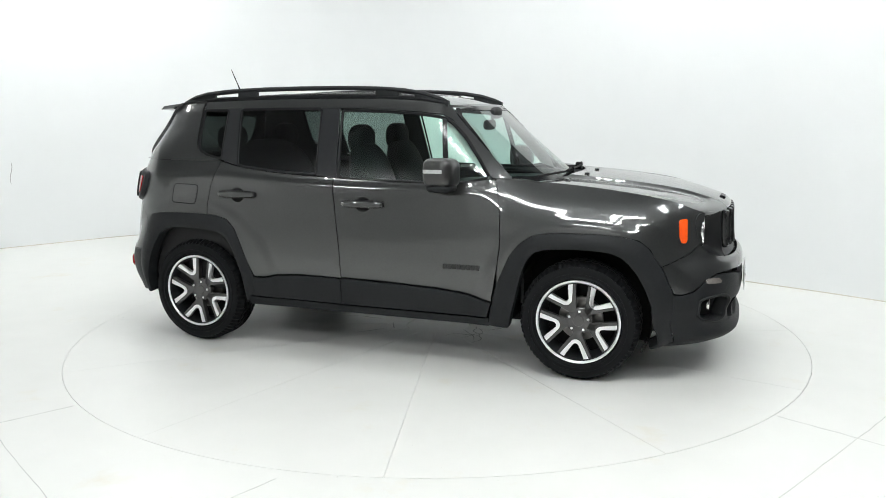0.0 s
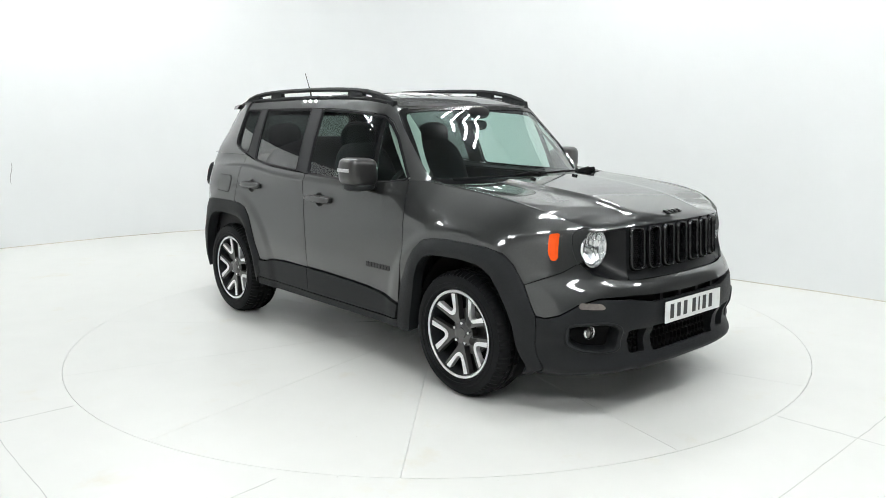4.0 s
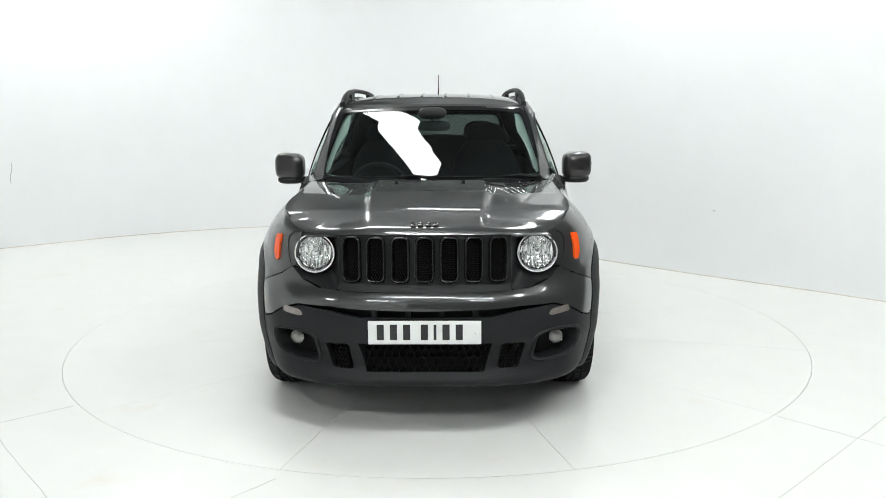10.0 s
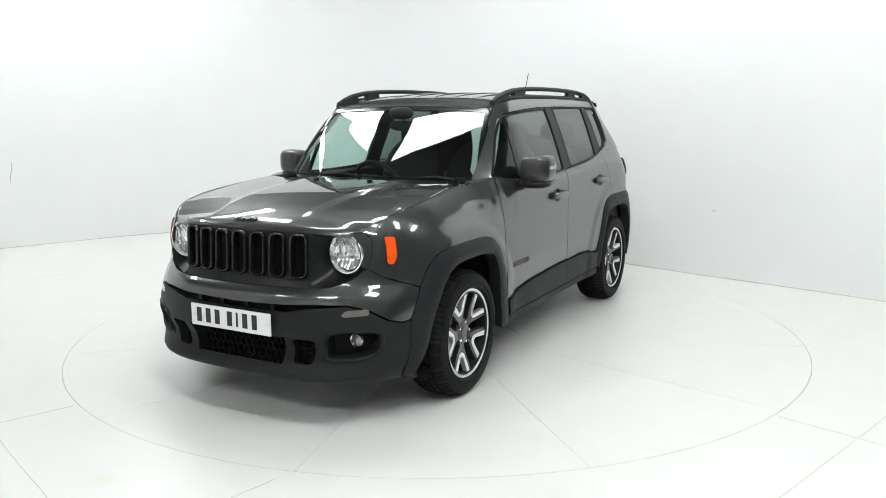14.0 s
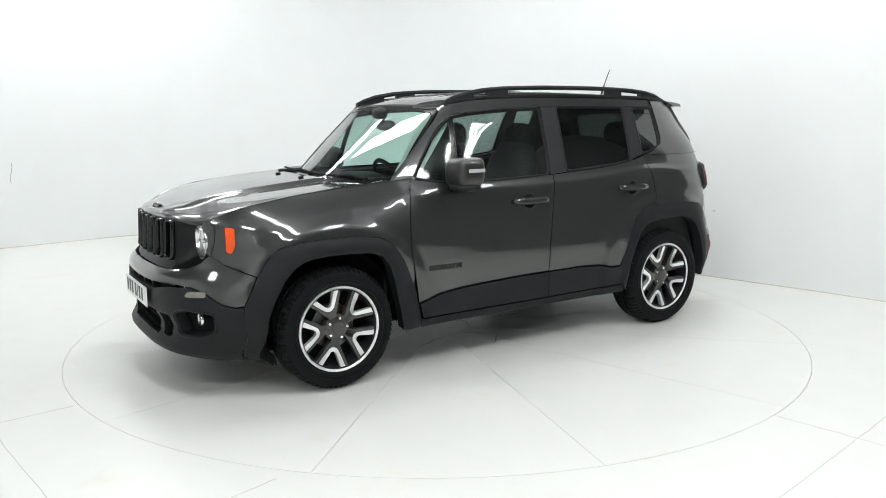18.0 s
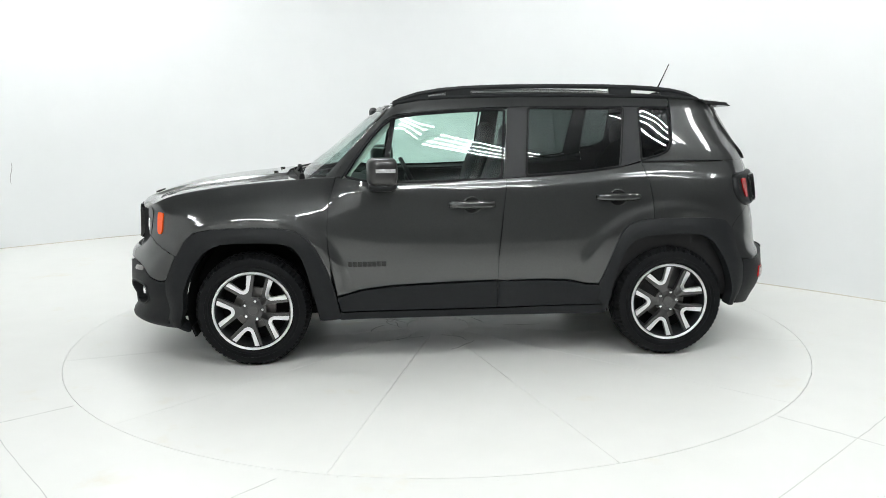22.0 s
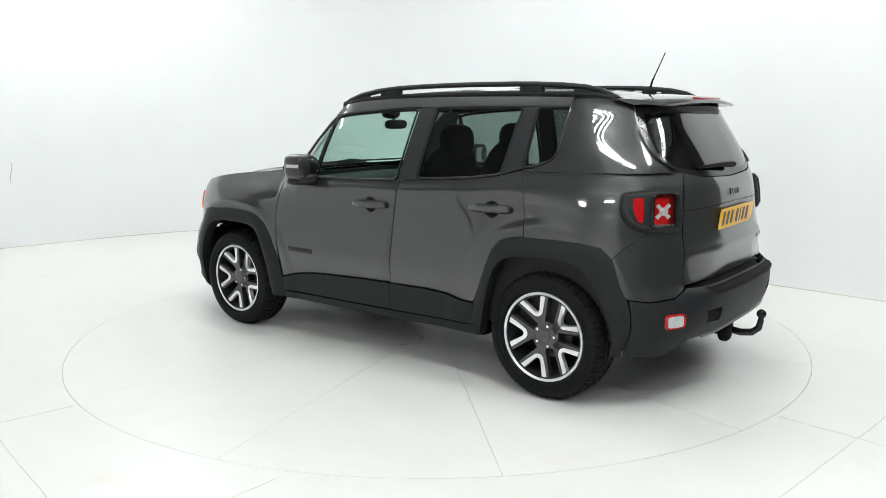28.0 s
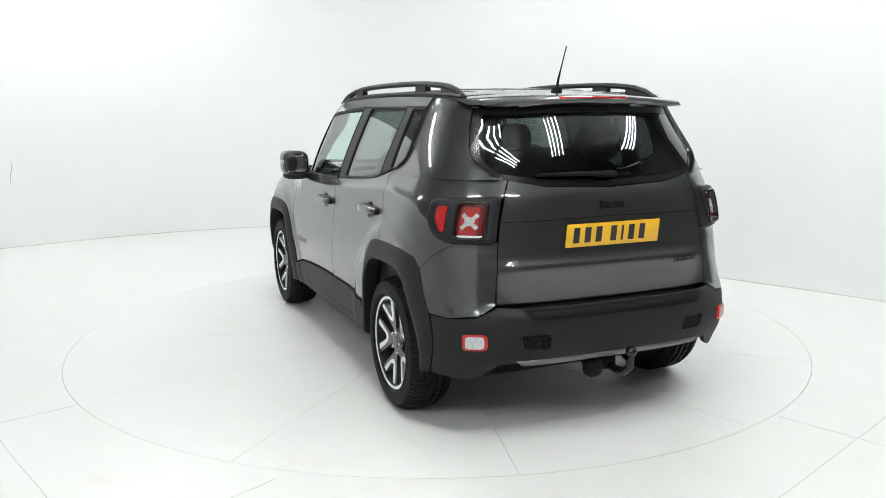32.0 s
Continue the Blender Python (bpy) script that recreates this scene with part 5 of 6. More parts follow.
def flank_details():
    for s in (1, -1):
        m = s < 0

        def add(name, bm, mat, parent, label=""):
            if m:
                mirrored(bm)
            return part(name, bm, mat, parent, label)
        # door handles over their bowls
        for x0, x1, z in ((0.085, -0.19, 0.972), (-0.815, -1.085, 1.005)):
            c = (x0 + x1) / 2 + 0.005
            v, f = band(bowl_line(c, z, 1.05), bowl_line(c, z, 0.1), flank, n=28, m=6, profile=lambda t: 0.001 - 0.016 * math.sin(t * math.pi / 2), closed=True, mirror=m, back=0.0, outer_back=0.004)
            bm = bmesh.new()
            q = mapped(flank, c, z, 0.030)
            superblob(bm, q, (abs(x0 - x1) / 2, 0.014, 0.018), 5.0, 32, 12)
            for p in bm.verts:
                e = (p.co.x - c) / (abs(x0 - x1) / 2)
                p.co.y -= 0.012 * abs(e) ** 4 + (p.co.z - z) * 0.12
            han = add("door_handle", bm, PAINT, car, "body-coloured pull handle over a round bowl")
            bm = bmesh.new()
            superblob(bm, mapped(flank, c, z - 0.001, 0.004), (abs(x0 - x1) / 2 + 0.006, 0.018, 0.023), 5.0, 32, 12)
            add("handle_seal", bm, SEAL, han)
            link("handle_bowl", v, f, PAINT, han)
            if m and x0 > 0:
                bm = bmesh.new()
                lathe(bm, [(0.0005, 0.006), (0.009, 0.005), (0.010, -0.004)], 16, "y", mapped(flank, x1 + 0.022, z, 0.036))
                add("key_lock", bm, STEEL, han)
        # door badge as plain bars
        for k in range(8):
            x = 0.705 - 0.029 * k
            v, f = surface(rounded([(x, 0.607), (x - 0.0255, 0.606), (x - 0.0255, 0.636), (x, 0.637)], 0.004, 2), flank, off=0.004, depth=0.005, gap=0, mirror=m)
            link("door_badge_bar", v, f, GLOSS_BLACK, car, "small black raised badge bar")
        # mirrors
        bm = bmesh.new()
        superblob(bm, (0.50, 0.935, 1.178), (0.082, 0.093, 0.085), 4.0, 32, 20)
        for v in bm.verts:
            if v.co.x < 0.47:
                v.co.x = 0.405 + (v.co.x - 0.418) * 0.9
            v.co.z += (v.co.y - 0.935) * 0.05
            v.co.x += (0.935 - v.co.y) * 0.12
        mir = add("door_mirror", bm, MIRROR_CAP, car, "gloss dark door mirror with a clear indicator strip")
        bm = bmesh.new()
        superblob(bm, (0.49, 0.93, 1.092), (0.085, 0.085, 0.028), 3.0, 20, 10)
        tube(bm, [(0.53, 0.80, 1.085), (0.525, 0.83, 1.085), (0.515, 0.88, 1.09), (0.505, 0.93, 1.10)], [0.03, 0.028, 0.028, 0.03], 12, 0.7)
        add("mirror_foot", bm, PLASTIC, mir, "matt black mirror foot")
        bm = bmesh.new()
        superblob(bm, (0.412, 0.938, 1.178), (0.004, 0.078, 0.065), 6.0, 24, 12)
        add("mirror_rim", bm, GLOSS_BLACK, mir)
        bm = bmesh.new()
        superblob(bm, (0.409, 0.938, 1.178), (0.004, 0.070, 0.058), 6.0, 24, 12)
        add("mirror_pane", bm, MIRROR, mir, "silvered mirror pane")
        bm = bmesh.new()
        block(bm, (0.115, 0.006, 0.022), (0.470, 1.026, 1.190), 0.004, 2)
        add("mirror_indicator", bm, WHITE_LENS, mir, "clear indicator strip")
        # roof rail
        bm = bmesh.new()
        xs = [0.41, 0.36, 0.26, 0.12, -0.02, -0.2, -0.37, -0.55, -0.72, -0.9, -1.06, -1.2, -1.34, -1.44, -1.53]
        zs = [1.583, 1.602, 1.632, 1.655, 1.667, 1.674, 1.677, 1.678, 1.677, 1.675, 1.670, 1.662, 1.648, 1.627, 1.592]
        ys = [0.592 - 0.03 * (0.41 - x) / 1.94 for x in xs]
        tube(bm, list(zip(xs, ys, zs)), [0.012, 0.018, 0.019, 0.019, 0.018, 0.018, 0.018, 0.018, 0.018, 0.018, 0.018, 0.019, 0.019, 0.018, 0.012], 10, 0.85)
        rail = add("roof_rail", bm, PLASTIC, car, "matt black roof rail on four feet")
        for a, b, za, zb in ((0.42, 0.20, 1.590, 1.640), (0.085, -0.06, 1.662, 1.668), (-0.95, -1.08, 1.672, 1.668), (-1.28, -1.53, 1.655, 1.595)):
            bm = bmesh.new()
            y = 0.592 - 0.03 * (0.41 - (a + b) / 2) / 1.94
            vs = []
            for x, zt, e in ((a, za, 0.02 if 0 < a < 0.2 or a < -0.9 and a > -1.0 else 0.0), (b, zb, -0.02 if -0.1 < b < 0 or -1.1 < b < -1.0 else 0.0)):
                zr = roof(x, y)[2]
                vs.append([bm.verts.new((x + e * 0.3, y + w, z)) for w, z in ((-0.018, zr - 0.008), (0.020, zr - 0.012), (0.014, zt), (-0.014, zt))])
            for i in range(4):
                bm.faces.new((vs[0][i], vs[0][(i + 1) % 4], vs[1][(i + 1) % 4], vs[1][i]))
            bm.faces.new(vs[0])
            bm.faces.new(vs[1][::-1])
            bmesh.ops.recalc_face_normals(bm, faces=bm.faces[:])
            add("rail_foot", bm, PLASTIC, rail)
        bm = bmesh.new()
        bx = np.linspace(0.40, -1.52, 30)
        tube(bm, [(float(x), 0.596 - 0.03 * (0.41 - x) / 1.94, roof(x, 0.596 - 0.03 * (0.41 - x) / 1.94)[2] + 0.006) for x in bx], 0.017, 10, 0.9)
        add("rail_base", bm, PLASTIC, rail)
        # black strip under and round the windows
        for name, outer in SEALS.items():
            inner = inset(outer, 0.014)
            v, f = band(outer, inner, cabin, n=72, m=3, profile=lambda t: 0.003 - 0.006 * t, closed=True, mirror=m, back=0.008, outer_back=0.01)
            link("window_seal", v, f, SEAL, car, "black rubber window seal")
        v, f = surface([(0.50, 1.118), (0.465, 1.118), (0.405, 1.492), (0.435, 1.482)], cabin, off=0.0, depth=0.012, gap=0, mirror=m)
        link("window_divider", v, f, GLOSS_BLACK, car, "black bar dividing the front window")
        # mud flap
        bm = bmesh.new()
        block(bm, (0.012, 0.12, 0.07), (1.645, 0.76, 0.215), 0.005, 1, Euler((0, 0.3, 0)).to_matrix())
        add("air_deflector", bm, MATT_BLACK, car)
    # fuel flap on the right rear quarter
    q = rounded([(-1.245, 1.055), (-1.425, 1.06), (-1.44, 0.945), (-1.26, 0.935)], 0.02)
    v, f = band(inset(q, -0.005), q, flank, n=48, m=2, profile=lambda t: 0.001, closed=True, mirror=True, back=0.004, outer_back=0.0)
    flap = panel("fuel_flap", q, flank, PAINT, car, "square fuel filler flap", off=0.003, depth=0.01, gap=0.0005, mirror=True)
    link("flap_gap", v, f, SEAL, flap)


SEALS = {
    "front": rounded([(0.735, 1.137), (0.62, 1.112), (0.45, 1.104), (0.1, 1.107), (-0.235, 1.119), (-0.275, 1.548), (0.05, 1.535), (0.28, 1.518), (0.41, 1.500), (0.475, 1.467), (0.565, 1.378), (0.665, 1.245)], 0.02, 3),
    "rear": rounded([(-0.375, 1.133), (-0.6, 1.145), (-0.8, 1.160), (-0.955, 1.180), (-0.975, 1.195), (-1.022, 1.552), (-0.7, 1.556), (-0.41, 1.555)], 0.02, 3),
    "quarter": rounded([(-1.095, 1.220), (-1.20, 1.241), (-1.275, 1.270), (-1.299, 1.315), (-1.308, 1.54), (-1.29, 1.549), (-1.105, 1.549)], 0.02, 3)}
MIRROR_CAP = solid("mirror_cap", (0.022, 0.0215, 0.0215), 0.3, 0.3, 0.06, 300.0, coat=0.8, coat_ior=1.45)
flank_details()


# ---------- roof and stern ----------
def stern_details():
    # roof end spoiler
    bm = bmesh.new()
    rows = []
    n = 30
    for i in range(n + 1):
        y = -0.618 + 1.236 * i / n
        e = abs(y) / 0.618
        back = -1.80 + 0.05 * e ** 3
        zt = 1.614 - 0.030 * e ** 2.2
        slim = 1 - 0.62 * max(0.0, (e - 0.72) / 0.28) ** 2
        sec = [(-1.52, zt + 0.004), (-1.62, zt - 0.002), (-1.72, zt - 0.012), (back + 0.012, zt - 0.026), (back, zt - 0.026 - 0.010 * slim), (back + 0.008, zt - 0.026 - 0.024 * slim), (-1.70, zt - 0.012 - 0.046 * slim), (-1.62, zt - 0.008 - 0.052 * slim)]
        rows.append([bm.verts.new((a, y * (1 - 0.12 * min(1, max(0, (-1.52 - a) / 0.26))), b)) for a, b in sec])
    for r0, r1 in zip(rows, rows[1:]):
        for k in range(7):
            bm.faces.new((r0[k], r0[k + 1], r1[k + 1], r1[k]))
    bm.faces.new(rows[0])
    bm.faces.new(rows[-1][::-1])
    bmesh.ops.recalc_face_normals(bm, faces=bm.faces[:])
    sp = part("roof_spoiler", bm, PAINT, car, "body-coloured roof spoiler")
    bm = bmesh.new()
    block(bm, (0.02, 0.38, 0.022), (-1.782, 0.0, 1.583), 0.007, 2, Euler((0, -0.25, 0)).to_matrix())
    part("brake_lamp", bm, RED, sp, "long red brake lamp")
    # aerial
    bm = bmesh.new()
    superblob(bm, (-1.445, 0, 1.628), (0.045, 0.02, 0.022), 2.2, 16, 8)
    foot = part("aerial", bm, MATT_BLACK, car, "black whip aerial")
    bm = bmesh.new()
    tube(bm, [(-1.445, 0, 1.63), (-1.462, 0, 1.69), (-1.485, 0, 1.74), (-1.533, 0, 1.845)], [0.009, 0.006, 0.0035, 0.003], 8)
    part("aerial_rod", bm, MATT_BLACK, foot)
    # tail lamps on the corners
    for s in (1, -1):
        m = s < 0
        out = rounded([(-1.69, 1.130), (s_rear(0.60), 1.148), (s_rear(0.575), 1.14), (s_rear(0.578), 0.95), (s_rear(0.60), 0.930), (-1.80, 0.930), (-1.73, 0.965), (-1.69, 1.03)], 0.03)
        inn = inset(out, 0.03)
        v, f = band(out, inn, flank, n=64, m=4, profile=lambda t: 0.004 + 0.020 * math.sin(min(1, t * 1.6) * math.pi / 2), closed=True, mirror=m, back=0.0, outer_back=0.03)
        lamp = link("tail_lamp", v, f, PLASTIC, car, "black framed tail lamp with a red lens and a pale cross")
        a, b = s_rear(0.735), s_rear(0.632)
        lens = rounded([(a, 1.110), (b, 1.112), (b, 0.958), (a, 0.960)], 0.022)
        v, f = surface(inn, flank, off=0.023, depth=0.0, gap=0, mirror=m, holes=[lens])
        link("lamp_frame", v, f, PLASTIC, lamp)
        v, f = band(inset(lens, -0.009), lens, flank, n=48, m=4, profile=lambda t: 0.025 + 0.012 * math.sin(math.pi * min(1.0, 0.15 + 0.7 * t)), closed=True, mirror=m, back=0.040, outer_back=0.006)
        link("lens_bezel", v, f, GLOSS_BLACK, lamp)
        v, f = surface(lens, flank, off=0.003, depth=0.0, gap=0, mirror=m)
        link("lamp_lens", v, f, RED_DEEP, lamp, "square deep red lamp lens")
        inner = rounded([(a - 0.012, 1.098), (a - 0.072, 1.099), (a - 0.072, 0.972), (a - 0.012, 0.972)], 0.012)
        v, f = surface(inner, flank, off=0.007, depth=0.004, gap=0, mirror=m)
        link("lamp_reflector", v, f, RED, lamp, "bright red ribbed lamp field")
        side = rounded([(-1.741, 1.095), (-1.784, 1.097), (-1.786, 0.985), (-1.768, 0.985), (-1.745, 1.04)], 0.010)
        v, f = surface(side, flank, off=0.029, depth=0.01, gap=0, mirror=m)
        link("side_reflector", v, f, RED, lamp, "red side reflector")
        cx, cz, rr = a - 0.044, 1.034, 0.045
        arm = []
        for i in range(4):
            g = math.pi / 4 + i * math.pi / 2
            for e, r in ((-0.20, 1.0), (0.20, 1.0), (math.pi / 4, 0.24)):
                arm.append((cx + math.cos(g + e) * rr * r * 0.82, cz + math.sin(g + e) * rr * r))
        v, f = surface(arm, flank, off=0.015, depth=0.008, gap=0, mirror=m, cell=0.02)
        cross = link("lamp_cross", v, f, CLOUDY_LENS, lamp, "pale clear cross")
        v, f = surface([(cx + math.cos(g) * 0.017, cz + math.sin(g) * 0.019) for g in np.linspace(0, 2 * math.pi, 20, endpoint=False)], flank, off=0.019, depth=0.006, gap=0, mirror=m)
        link("cross_middle", v, f, CLOUDY_LENS, cross)
        v, f = surface(rounded([(a - 0.004, 0.972), (b + 0.004, 0.972), (b + 0.004, 0.962), (a - 0.004, 0.962)], 0.003, 2), flank, off=0.012, depth=0.006, gap=0, mirror=m)
        link("lens_foot", v, f, CHROME, lamp)
        # bumper lamps: clear on the left, red on the right
        c0, c1 = s_rear(0.716), s_rear(0.632)
        q = rounded([(c0, 0.534), (c1, 0.536), (c1, 0.462), (c0, 0.460)], 0.018)
        v, f = surface(q, flank, off=0.008, depth=0.012, gap=0, mirror=m)
        fog = link("bumper_lamp", v, f, RED, car, "small bumper lamp with a red rim")
        q = rounded([(c0 - 0.010, 0.524), (c1 + 0.010, 0.526), (c1 + 0.010, 0.472), (c0 - 0.010, 0.470)], 0.012)
        v, f = surface(q, flank, off=0.012, depth=0.006, gap=0, mirror=m)
        link("bumper_lamp_lens", v, f, WHITE_LENS if s > 0 else RED, fog, "clear reversing lamp lens" if s > 0 else "red fog lamp lens")
        # bumper vents
        v, f = surface(inset(RVENT_HOLE, -0.004), flank, off=-0.02, depth=0, gap=0, mirror=m)
        link("bumper_vent", v, f, MATT_BLACK, car, "small black bumper vent")
        y0, y1 = (0.372, 0.49) if s > 0 else (-0.49, -0.372)
        honeycomb("vent_mesh", y0, y1, 0.462, 0.527, 0.016, rear, -0.006, PLASTIC, car)
    for m in (False, True):
        v, f = band([(-1.665, 0.805), (-1.715, 0.86), (-1.77, 0.90), (-1.815, 0.928)], [(-1.668, 0.8025), (-1.717, 0.857), (-1.772, 0.8975), (-1.817, 0.9255)], flank, n=30, m=2, profile=lambda t: 0.0006, mirror=m, back=0.002, outer_back=0.002)
        link("corner_seam", v, f, SEAL, car)
    # number plate
    turn = Euler((0, -0.13, 0)).to_matrix()
    bm = bmesh.new()
    block(bm, (0.006, 0.520, 0.111), (-1.979, 0, 0.958), 0.004, 2, turn)
    plate = part("rear_number_plate", bm, PLATE_YELLOW, car, "yellow number plate with dark characters")
    y = 0.205
    for k in range(7):
        bm = bmesh.new()
        block(bm, (0.002, 0.033 if k != 4 else 0.013, 0.074), (-1.9827, y if k != 4 else y + 0.012, 0.959), 0.0008, 1, turn)
        part("character_bar", bm, INK, plate)
        y -= 0.061 if k != 2 else 0.082
        if k == 4:
            y += 0.022
    for y in (-0.238, 0.238):
        bm = bmesh.new()
        lathe(bm, [(0.0005, -0.003), (0.006, -0.002), (0.007, 0.0)], 12, "x", (-1.982, y, 0.958))
        part("plate_screw", bm, PLATE_YELLOW, plate)
    # maker's mark on the tailgate: plain dark shapes
    for k, y in enumerate((0.055, 0.02, -0.016, -0.052)):
        v, f = surface(rounded([(y - 0.013, 1.075), (y + 0.013, 1.075), (y + 0.013, 1.105 + (0.008 if k == 0 else 0)), (y - 0.013, 1.105)], 0.006, 3), rear, off=0.006, depth=0.008, gap=0, cell=0.02)
        link("tailgate_mark", v, f, GLOSS_BLACK, car, "small gloss black raised mark")
    for k in range(7):
        y = -0.37 - 0.021 * k
        v, f = surface([(y - 0.008, 0.792), (y + 0.008, 0.792), (y + 0.008, 0.812), (y - 0.008, 0.812)], rear, off=0.003, depth=0.004, gap=0, cell=0.02)
        link("model_badge_bar", v, f, GLOSS_BLACK, car, "small dark raised badge bar")
    # step pad and pale skid trim of the bumper
    v, f = band([(-0.50, 0.642), (0.50, 0.642)], [(-0.44, 0.597), (0.44, 0.597)], rear, n=40, m=4, profile=lambda t: 0.010 * math.sin(min(1, 2.2 * t, 2.2 * (1.05 - t)) * math.pi / 2), back=0.01, outer_back=0.012)
    link("bumper_step", v, f, MATT_BLACK, car, "black step pad on the bumper")
    v, f = band([(-0.52, 0.402), (0.52, 0.402)], [(-0.47, 0.372), (0.47, 0.372)], rear, n=40, m=4, profile=lambda t: 0.003 + 0.008 * math.sin(t * math.pi), back=0.02, outer_back=0.006)
    link("skid_trim", v, f, GREY_TRIM, car, "pale grey skid trim under the bumper")
    # rear wiper
    p0, p1 = mapped(tailglass, 0.0, 1.222, 0.03), mapped(tailglass, 0.36, 1.232, 0.018)
    bm = bmesh.new()
    tube(bm, [p0 + Vector((0, -0.03, 0)), p0, p0.lerp(p1, 0.4) + Vector((-0.006, 0, 0.004)), p1], [0.016, 0.018, 0.013, 0.006], 10, 0.9)
    w = part("rear_wiper", bm, MATT_BLACK, car, "black rear wiper arm")
    bm = bmesh.new()
    tube(bm, [p0.lerp(p1, 0.25) + Vector((0.012, 0, -0.004)), p1 + Vector((0.008, 0.01, -0.004))], 0.006, 6)
    part("wiper_blade", bm, RUBBER, w)
    # tow bar
    bm = bmesh.new()
    tube(bm, [(-1.80, 0, 0.33), (-1.95, 0, 0.315), (-2.04, 0, 0.305), (-2.10, 0, 0.315), (-2.135, 0, 0.345), (-2.143, 0, 0.385), (-2.145, 0, 0.405)], [0.02, 0.02, 0.02, 0.02, 0.019, 0.017, 0.014], 14)
    tow = part("tow_bar", bm, GLOSS_BLACK, car, "black swan-neck tow bar with a ball")
    bm = bmesh.new()
    superblob(bm, (-2.145, 0, 0.425), (0.026, 0.026, 0.026), 2.0, 20, 14)
    part("tow_ball", bm, GLOSS_BLACK, tow)
    bm = bmesh.new()
    superblob(bm, (-1.985, 0.10, 0.315), (0.035, 0.05, 0.045), 2.6, 18, 12)
    block(bm, (0.12, 0.12, 0.06), (-1.93, 0.03, 0.325), 0.01, 2)
    part("tow_socket", bm, MATT_BLACK, tow)
    # lower tray between bumper and tow bar
    bm = bmesh.new()
    block(bm, (0.30, 0.95, 0.05), (-1.78, 0, 0.385), 0.02, 2)
    part("rear_tray", bm, MATT_BLACK, car)
    v, f = surface([(XR - ARC, 1.2), (s_rear(0.5), 1.2), (-1.70, 1.2), (-1.62, 0.9), (-1.62, 0.62), (XR - ARC, 0.62)], flank, off=-0.06, depth=0.0, gap=0, both=True, cell=0.06)
    link("inner_stern", v, f, MATT_BLACK, car)


stern_details()


# ---------- cabin ----------
def seat(x, y, wide, parent_name, label):
    bm = bmesh.new()
    superblob(bm, (x, y, 0.66), (0.27, wide / 2, 0.11), 3.5, 24, 14)
    st = part(parent_name, bm, CLOTH, car, label)
    bm = bmesh.new()
    superblob(bm, (0, 0, 0.31), (0.095, wide / 2, 0.36), 2.8, 24, 18)
    for v in bm.verts:
        t = v.co.z
        v.co.x += -0.26 - 0.24 * t + x
        v.co.y = v.co.y * (1.0 - 0.22 * max(0, t - 0.3)) + y
        v.co.z += 0.66
    part("backrest", bm, CLOTH, st)
    heads = (0,) if wide < 0.7 else (-0.36, 0.36)
    for h in heads:
        bm = bmesh.new()
        superblob(bm, (x - 0.44, y + h, 1.345), (0.065, 0.14, 0.10), 2.7, 20, 14)
        part("headrest", bm, CLOTH, st)
        bm = bmesh.new()
        for d in (-0.05, 0.05):
            tube(bm, [(x - 0.42, y + h + d, 1.30), (x - 0.435, y + h + d, 1.36)], 0.007, 6)
        part("headrest_post", bm, STEEL, st)
    return st


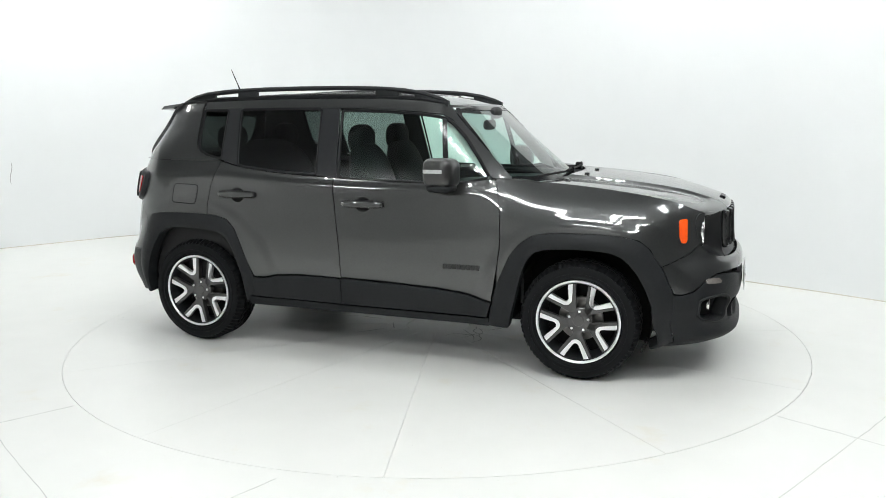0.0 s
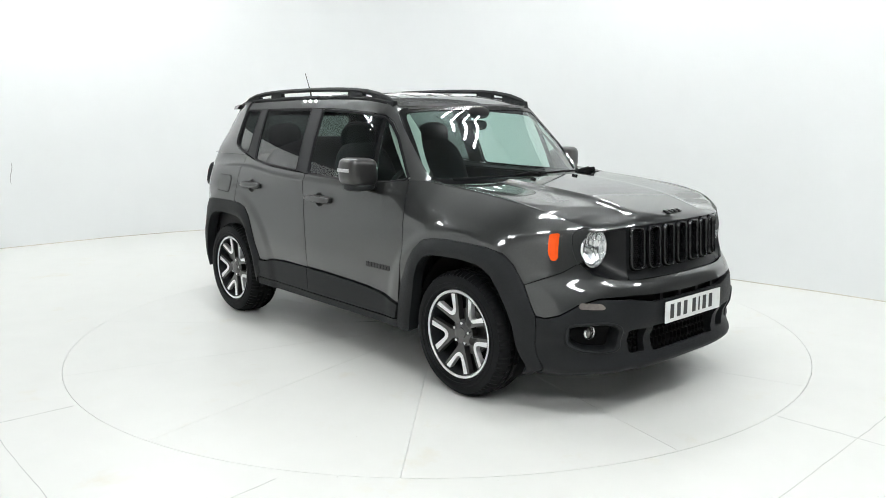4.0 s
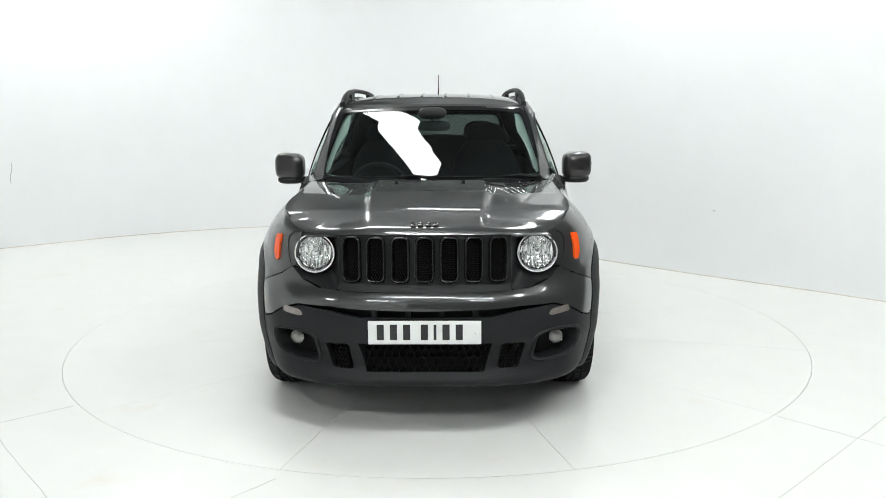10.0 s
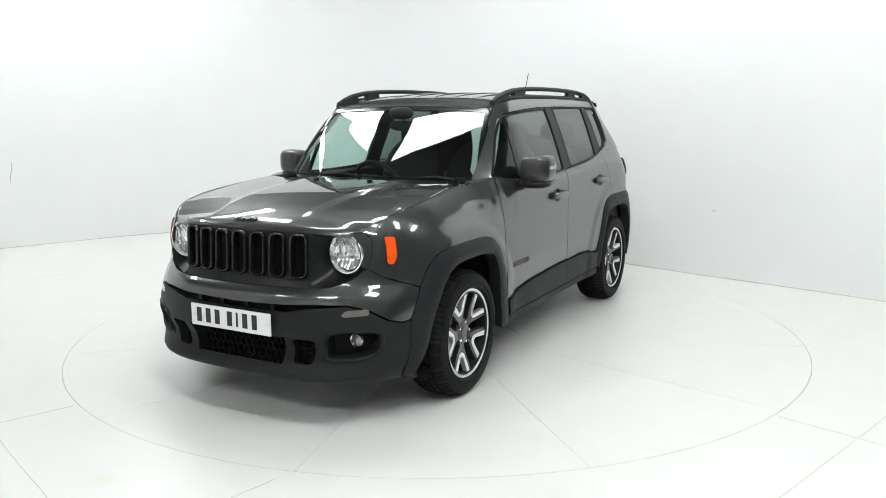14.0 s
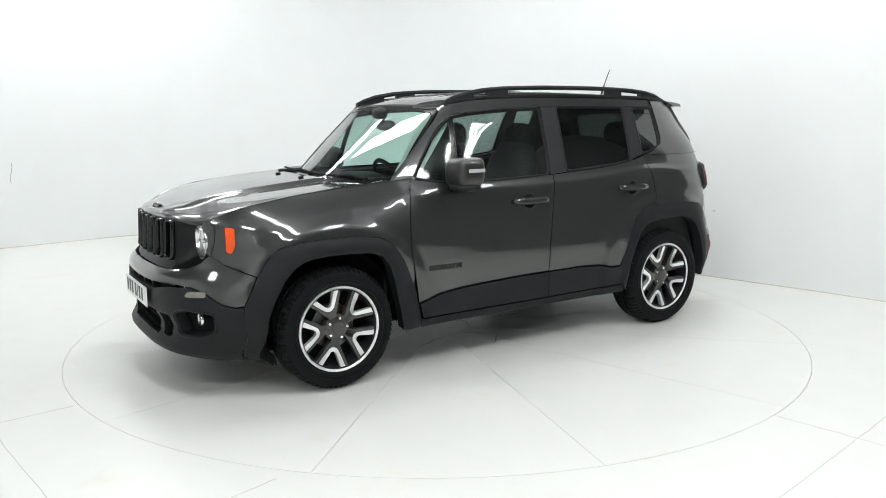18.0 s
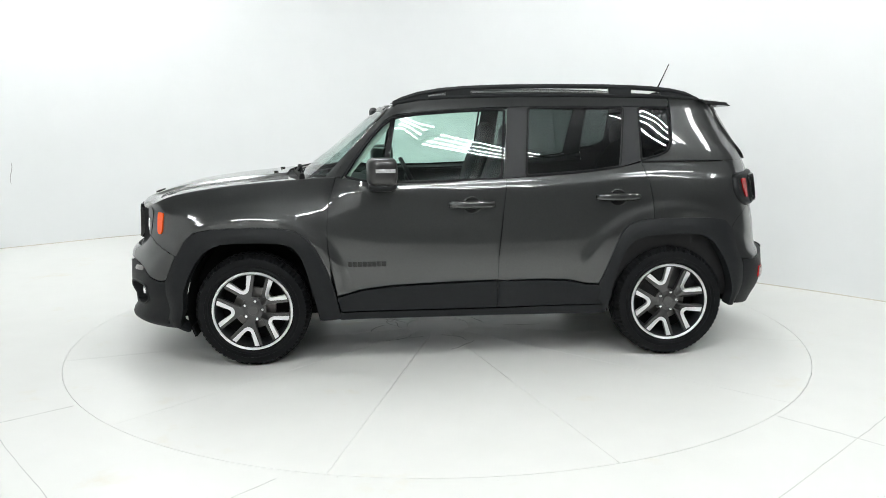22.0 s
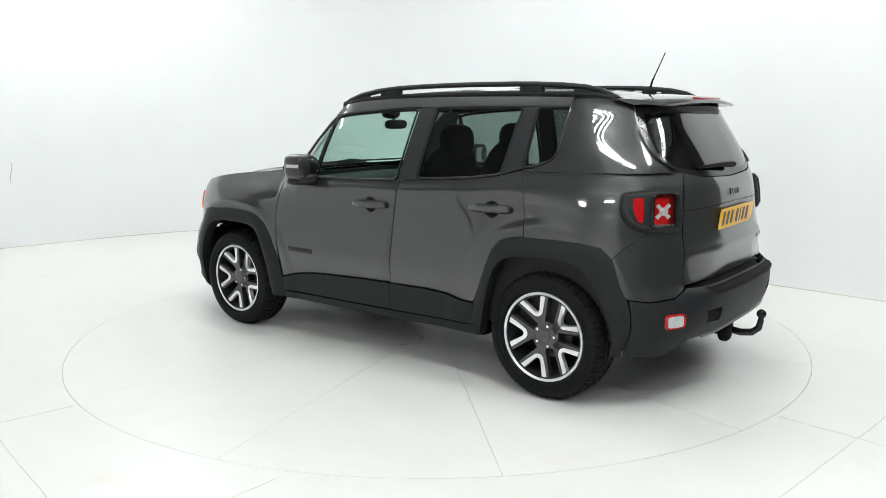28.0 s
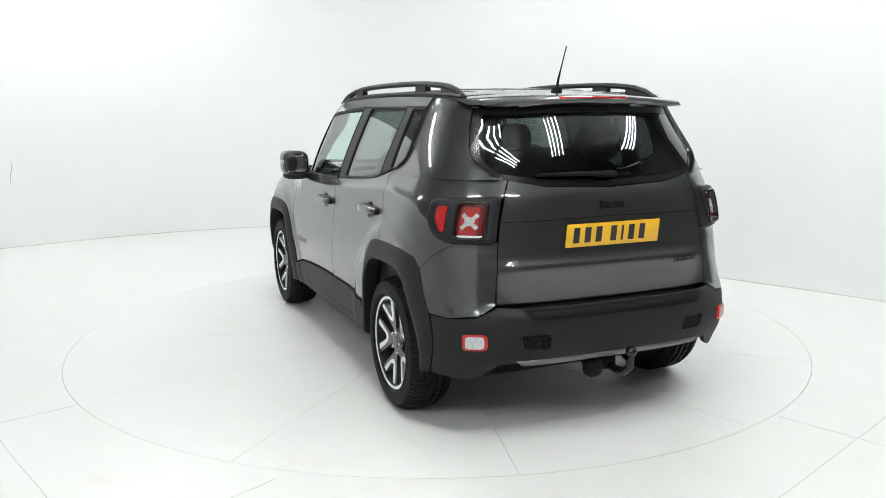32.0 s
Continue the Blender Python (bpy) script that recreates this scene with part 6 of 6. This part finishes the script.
def interior():
    for x, y in ((0.10, 0.37), (0.16, -0.37)):
        seat(x, y, 0.52, "front_seat", "dark cloth front seat")
    seat(-0.86, 0.0, 1.24, "rear_seat", "dark cloth rear bench")
    bm = bmesh.new()
    superblob(bm, (0.70, 0, 0.93), (0.30, 0.72, 0.15), 5.0, 40, 16)
    dash = part("dashboard", bm, TRIM, car, "dark plastic dashboard")
    bm = bmesh.new()
    superblob(bm, (0.52, -0.37, 1.06), (0.14, 0.20, 0.045), 3.0, 20, 10)
    part("instrument_hood", bm, TRIM, dash)
    bm = bmesh.new()
    block(bm, (0.06, 0.26, 0.12), (0.42, 0.0, 0.98), 0.02, 2)
    part("centre_screen", bm, GLOSS_BLACK, dash)
    # steering wheel, on the car's right
    bm = bmesh.new()
    m = Matrix.Translation((0.27, -0.37, 1.02)) @ Euler((0, radians(-62), 0)).to_matrix().to_4x4()
    rings = []
    for i in range(36):
        a = 2 * math.pi * i / 36
        rings.append([bm.verts.new(m @ Vector(((0.18 + 0.016 * math.cos(b)) * math.cos(a), (0.18 + 0.016 * math.cos(b)) * math.sin(a), 0.016 * math.sin(b)))) for b in np.linspace(0, 2 * math.pi, 10, endpoint=False)])
    for i in range(36):
        r0, r1 = rings[i], rings[(i + 1) % 36]
        for k in range(10):
            bm.faces.new((r0[k], r0[(k + 1) % 10], r1[(k + 1) % 10], r1[k]))
    bmesh.ops.recalc_face_normals(bm, faces=bm.faces[:])
    wheel_ob = part("steering_wheel", bm, TRIM, car, "black steering wheel")
    bm = bmesh.new()
    superblob(bm, (0, 0, -0.02), (0.07, 0.075, 0.03), 2.5, 20, 10)
    block(bm, (0.03, 0.34, 0.015), (0, 0, -0.01), 0.005, 1)
    block(bm, (0.17, 0.03, 0.015), (-0.085, 0, -0.01), 0.005, 1)
    bm.transform(m)
    part("wheel_boss", bm, TRIM, wheel_ob)
    # roof lining and lower trim
    v, f = surface(roof_rim(0.93), roof, off=-0.035, depth=0.0, cell=0.08, gap=0, both=True)
    link("roof_lining", v, f, LINING, car, "pale grey roof lining")
    for s in (False, True):
        v, f = surface([(0.86, 1.105), (0.86, 0.35), (-1.75, 0.35), (-1.75, 1.16), (-1.0, 1.16), (-0.6, 1.12)], flank, off=-0.075, depth=0.0, gap=0, mirror=s, cell=0.1)
        link("door_lining", v, f, TRIM, car, "dark door lining")
        v, f = surface([(0.86, 1.10), (0.86, 1.12), (0.45, 1.105), (-0.25, 1.12), (-0.9, 1.16), (-1.1, 1.20), (-1.1, 1.17), (-0.6, 1.11), (0.45, 1.09)], cabin, off=-0.03, depth=0.05, gap=0, mirror=s, cell=0.06)
        link("window_ledge", v, f, TRIM, car)
        for poly, mat in (([(0.70, 1.15), (0.62, 1.25), (0.45, 1.45), (0.40, 1.54), (0.50, 1.53), (0.62, 1.42), (0.80, 1.20), (0.82, 1.12)], LINING),
                          ([(-0.26, 1.13), (-0.30, 1.55), (-0.41, 1.55), (-0.38, 1.14)], TRIM), ([(-0.97, 1.19), (-1.03, 1.55), (-1.10, 1.55), (-1.09, 1.22)], TRIM),
                          ([(-1.32, 1.26), (-1.32, 1.56), (-1.60, 1.56), (-1.66, 1.40), (-1.72, 1.20), (-1.12, 1.20), (-1.25, 1.25)], TRIM)):
            v, f = surface(poly, cabin, off=-0.03, depth=0.0, gap=0, mirror=s, cell=0.06)
            link("pillar_lining", v, f, mat, car)
    bm = bmesh.new()
    block(bm, (2.6, 1.5, 0.02), (-0.40, 0, 0.42))
    block(bm, (0.55, 1.40, 0.02), (-1.48, 0, 0.98))
    block(bm, (0.02, 1.5, 0.70), (0.93, 0, 0.75))
    part("cabin_floor", bm, TRIM, car, smooth=False)
    # inside mirror and its sensor pod
    bm = bmesh.new()
    superblob(bm, (0.50, 0.0, 1.435), (0.02, 0.115, 0.034), 3.5, 20, 10)
    im = part("inside_mirror", bm, TRIM, car, "black inside mirror")
    bm = bmesh.new()
    tube(bm, [(0.515, 0, 1.47), (0.54, 0, 1.52), (0.53, 0, 1.545)], 0.012, 8)
    superblob(bm, (0.545, 0, 1.515), (0.03, 0.09, 0.04), 2.6, 16, 8)
    part("mirror_mount", bm, TRIM, im)
    # black bands round screen and tail glass
    ws_o = [(0.0, 1.098), (0.45, 1.103), (0.66, 1.113), (0.72, 1.14), (0.605, 1.52), (0.58, 1.548), (0.4, 1.560), (0.0, 1.565)]
    ws_i = [(0.0, 1.135), (0.43, 1.14), (0.62, 1.15), (0.672, 1.17), (0.572, 1.50), (0.55, 1.52), (0.39, 1.531), (0.0, 1.535)]
    tg_o = [(0.0, 1.172), (0.42, 1.182), (0.60, 1.207), (0.69, 1.25), (0.665, 1.35), (0.62, 1.50), (0.585, 1.548), (0.0, 1.553)]
    tg_i = [(0.0, 1.215), (0.40, 1.225), (0.53, 1.245), (0.585, 1.28), (0.57, 1.36), (0.535, 1.47), (0.51, 1.495), (0.0, 1.50)]
    for name, o, i, fn in (("screen_border", ws_o, ws_i, screen_pane), ("tail_glass_border", tg_o, tg_i, tailglass)):
        v, f = band(o, i, fn, n=60, m=3, profile=lambda t: -0.009, back=0.0, outer_back=0.0)
        n = len(v)
        v = v + [Vector((p.x, -p.y, p.z)) for p in v]
        f = f + [[k + n for k in q[::-1]] for q in f]
        link(name, v, f, GLOSS_BLACK, car, "black printed glass border")
    # header over the screen
    v, f = surface([(0.0, 1.562), (0.4, 1.557), (0.575, 1.545), (0.62, 1.53), (0.63, 1.545), (0.60, 1.575), (0.0, 1.585)], screen, off=-0.012, depth=0.0, gap=0, both=True)
    link("header", v, f, PAINT, car)


interior()

def motions():
    """Car and turntable turn together at an even pace."""
    rows_table, rows_car = [], []
    for t in range(0, 33):
        a = TURN_START + TURN_RATE * t
        r = pose(0, 0, 0, 0, 0, a)
        rows_table.append((t, r))
        rows_car.append((t, r @ Matrix.Translation(CAR_OFFSET)))
    walk(table, rows_table)
    walk(car, rows_car)


motions()
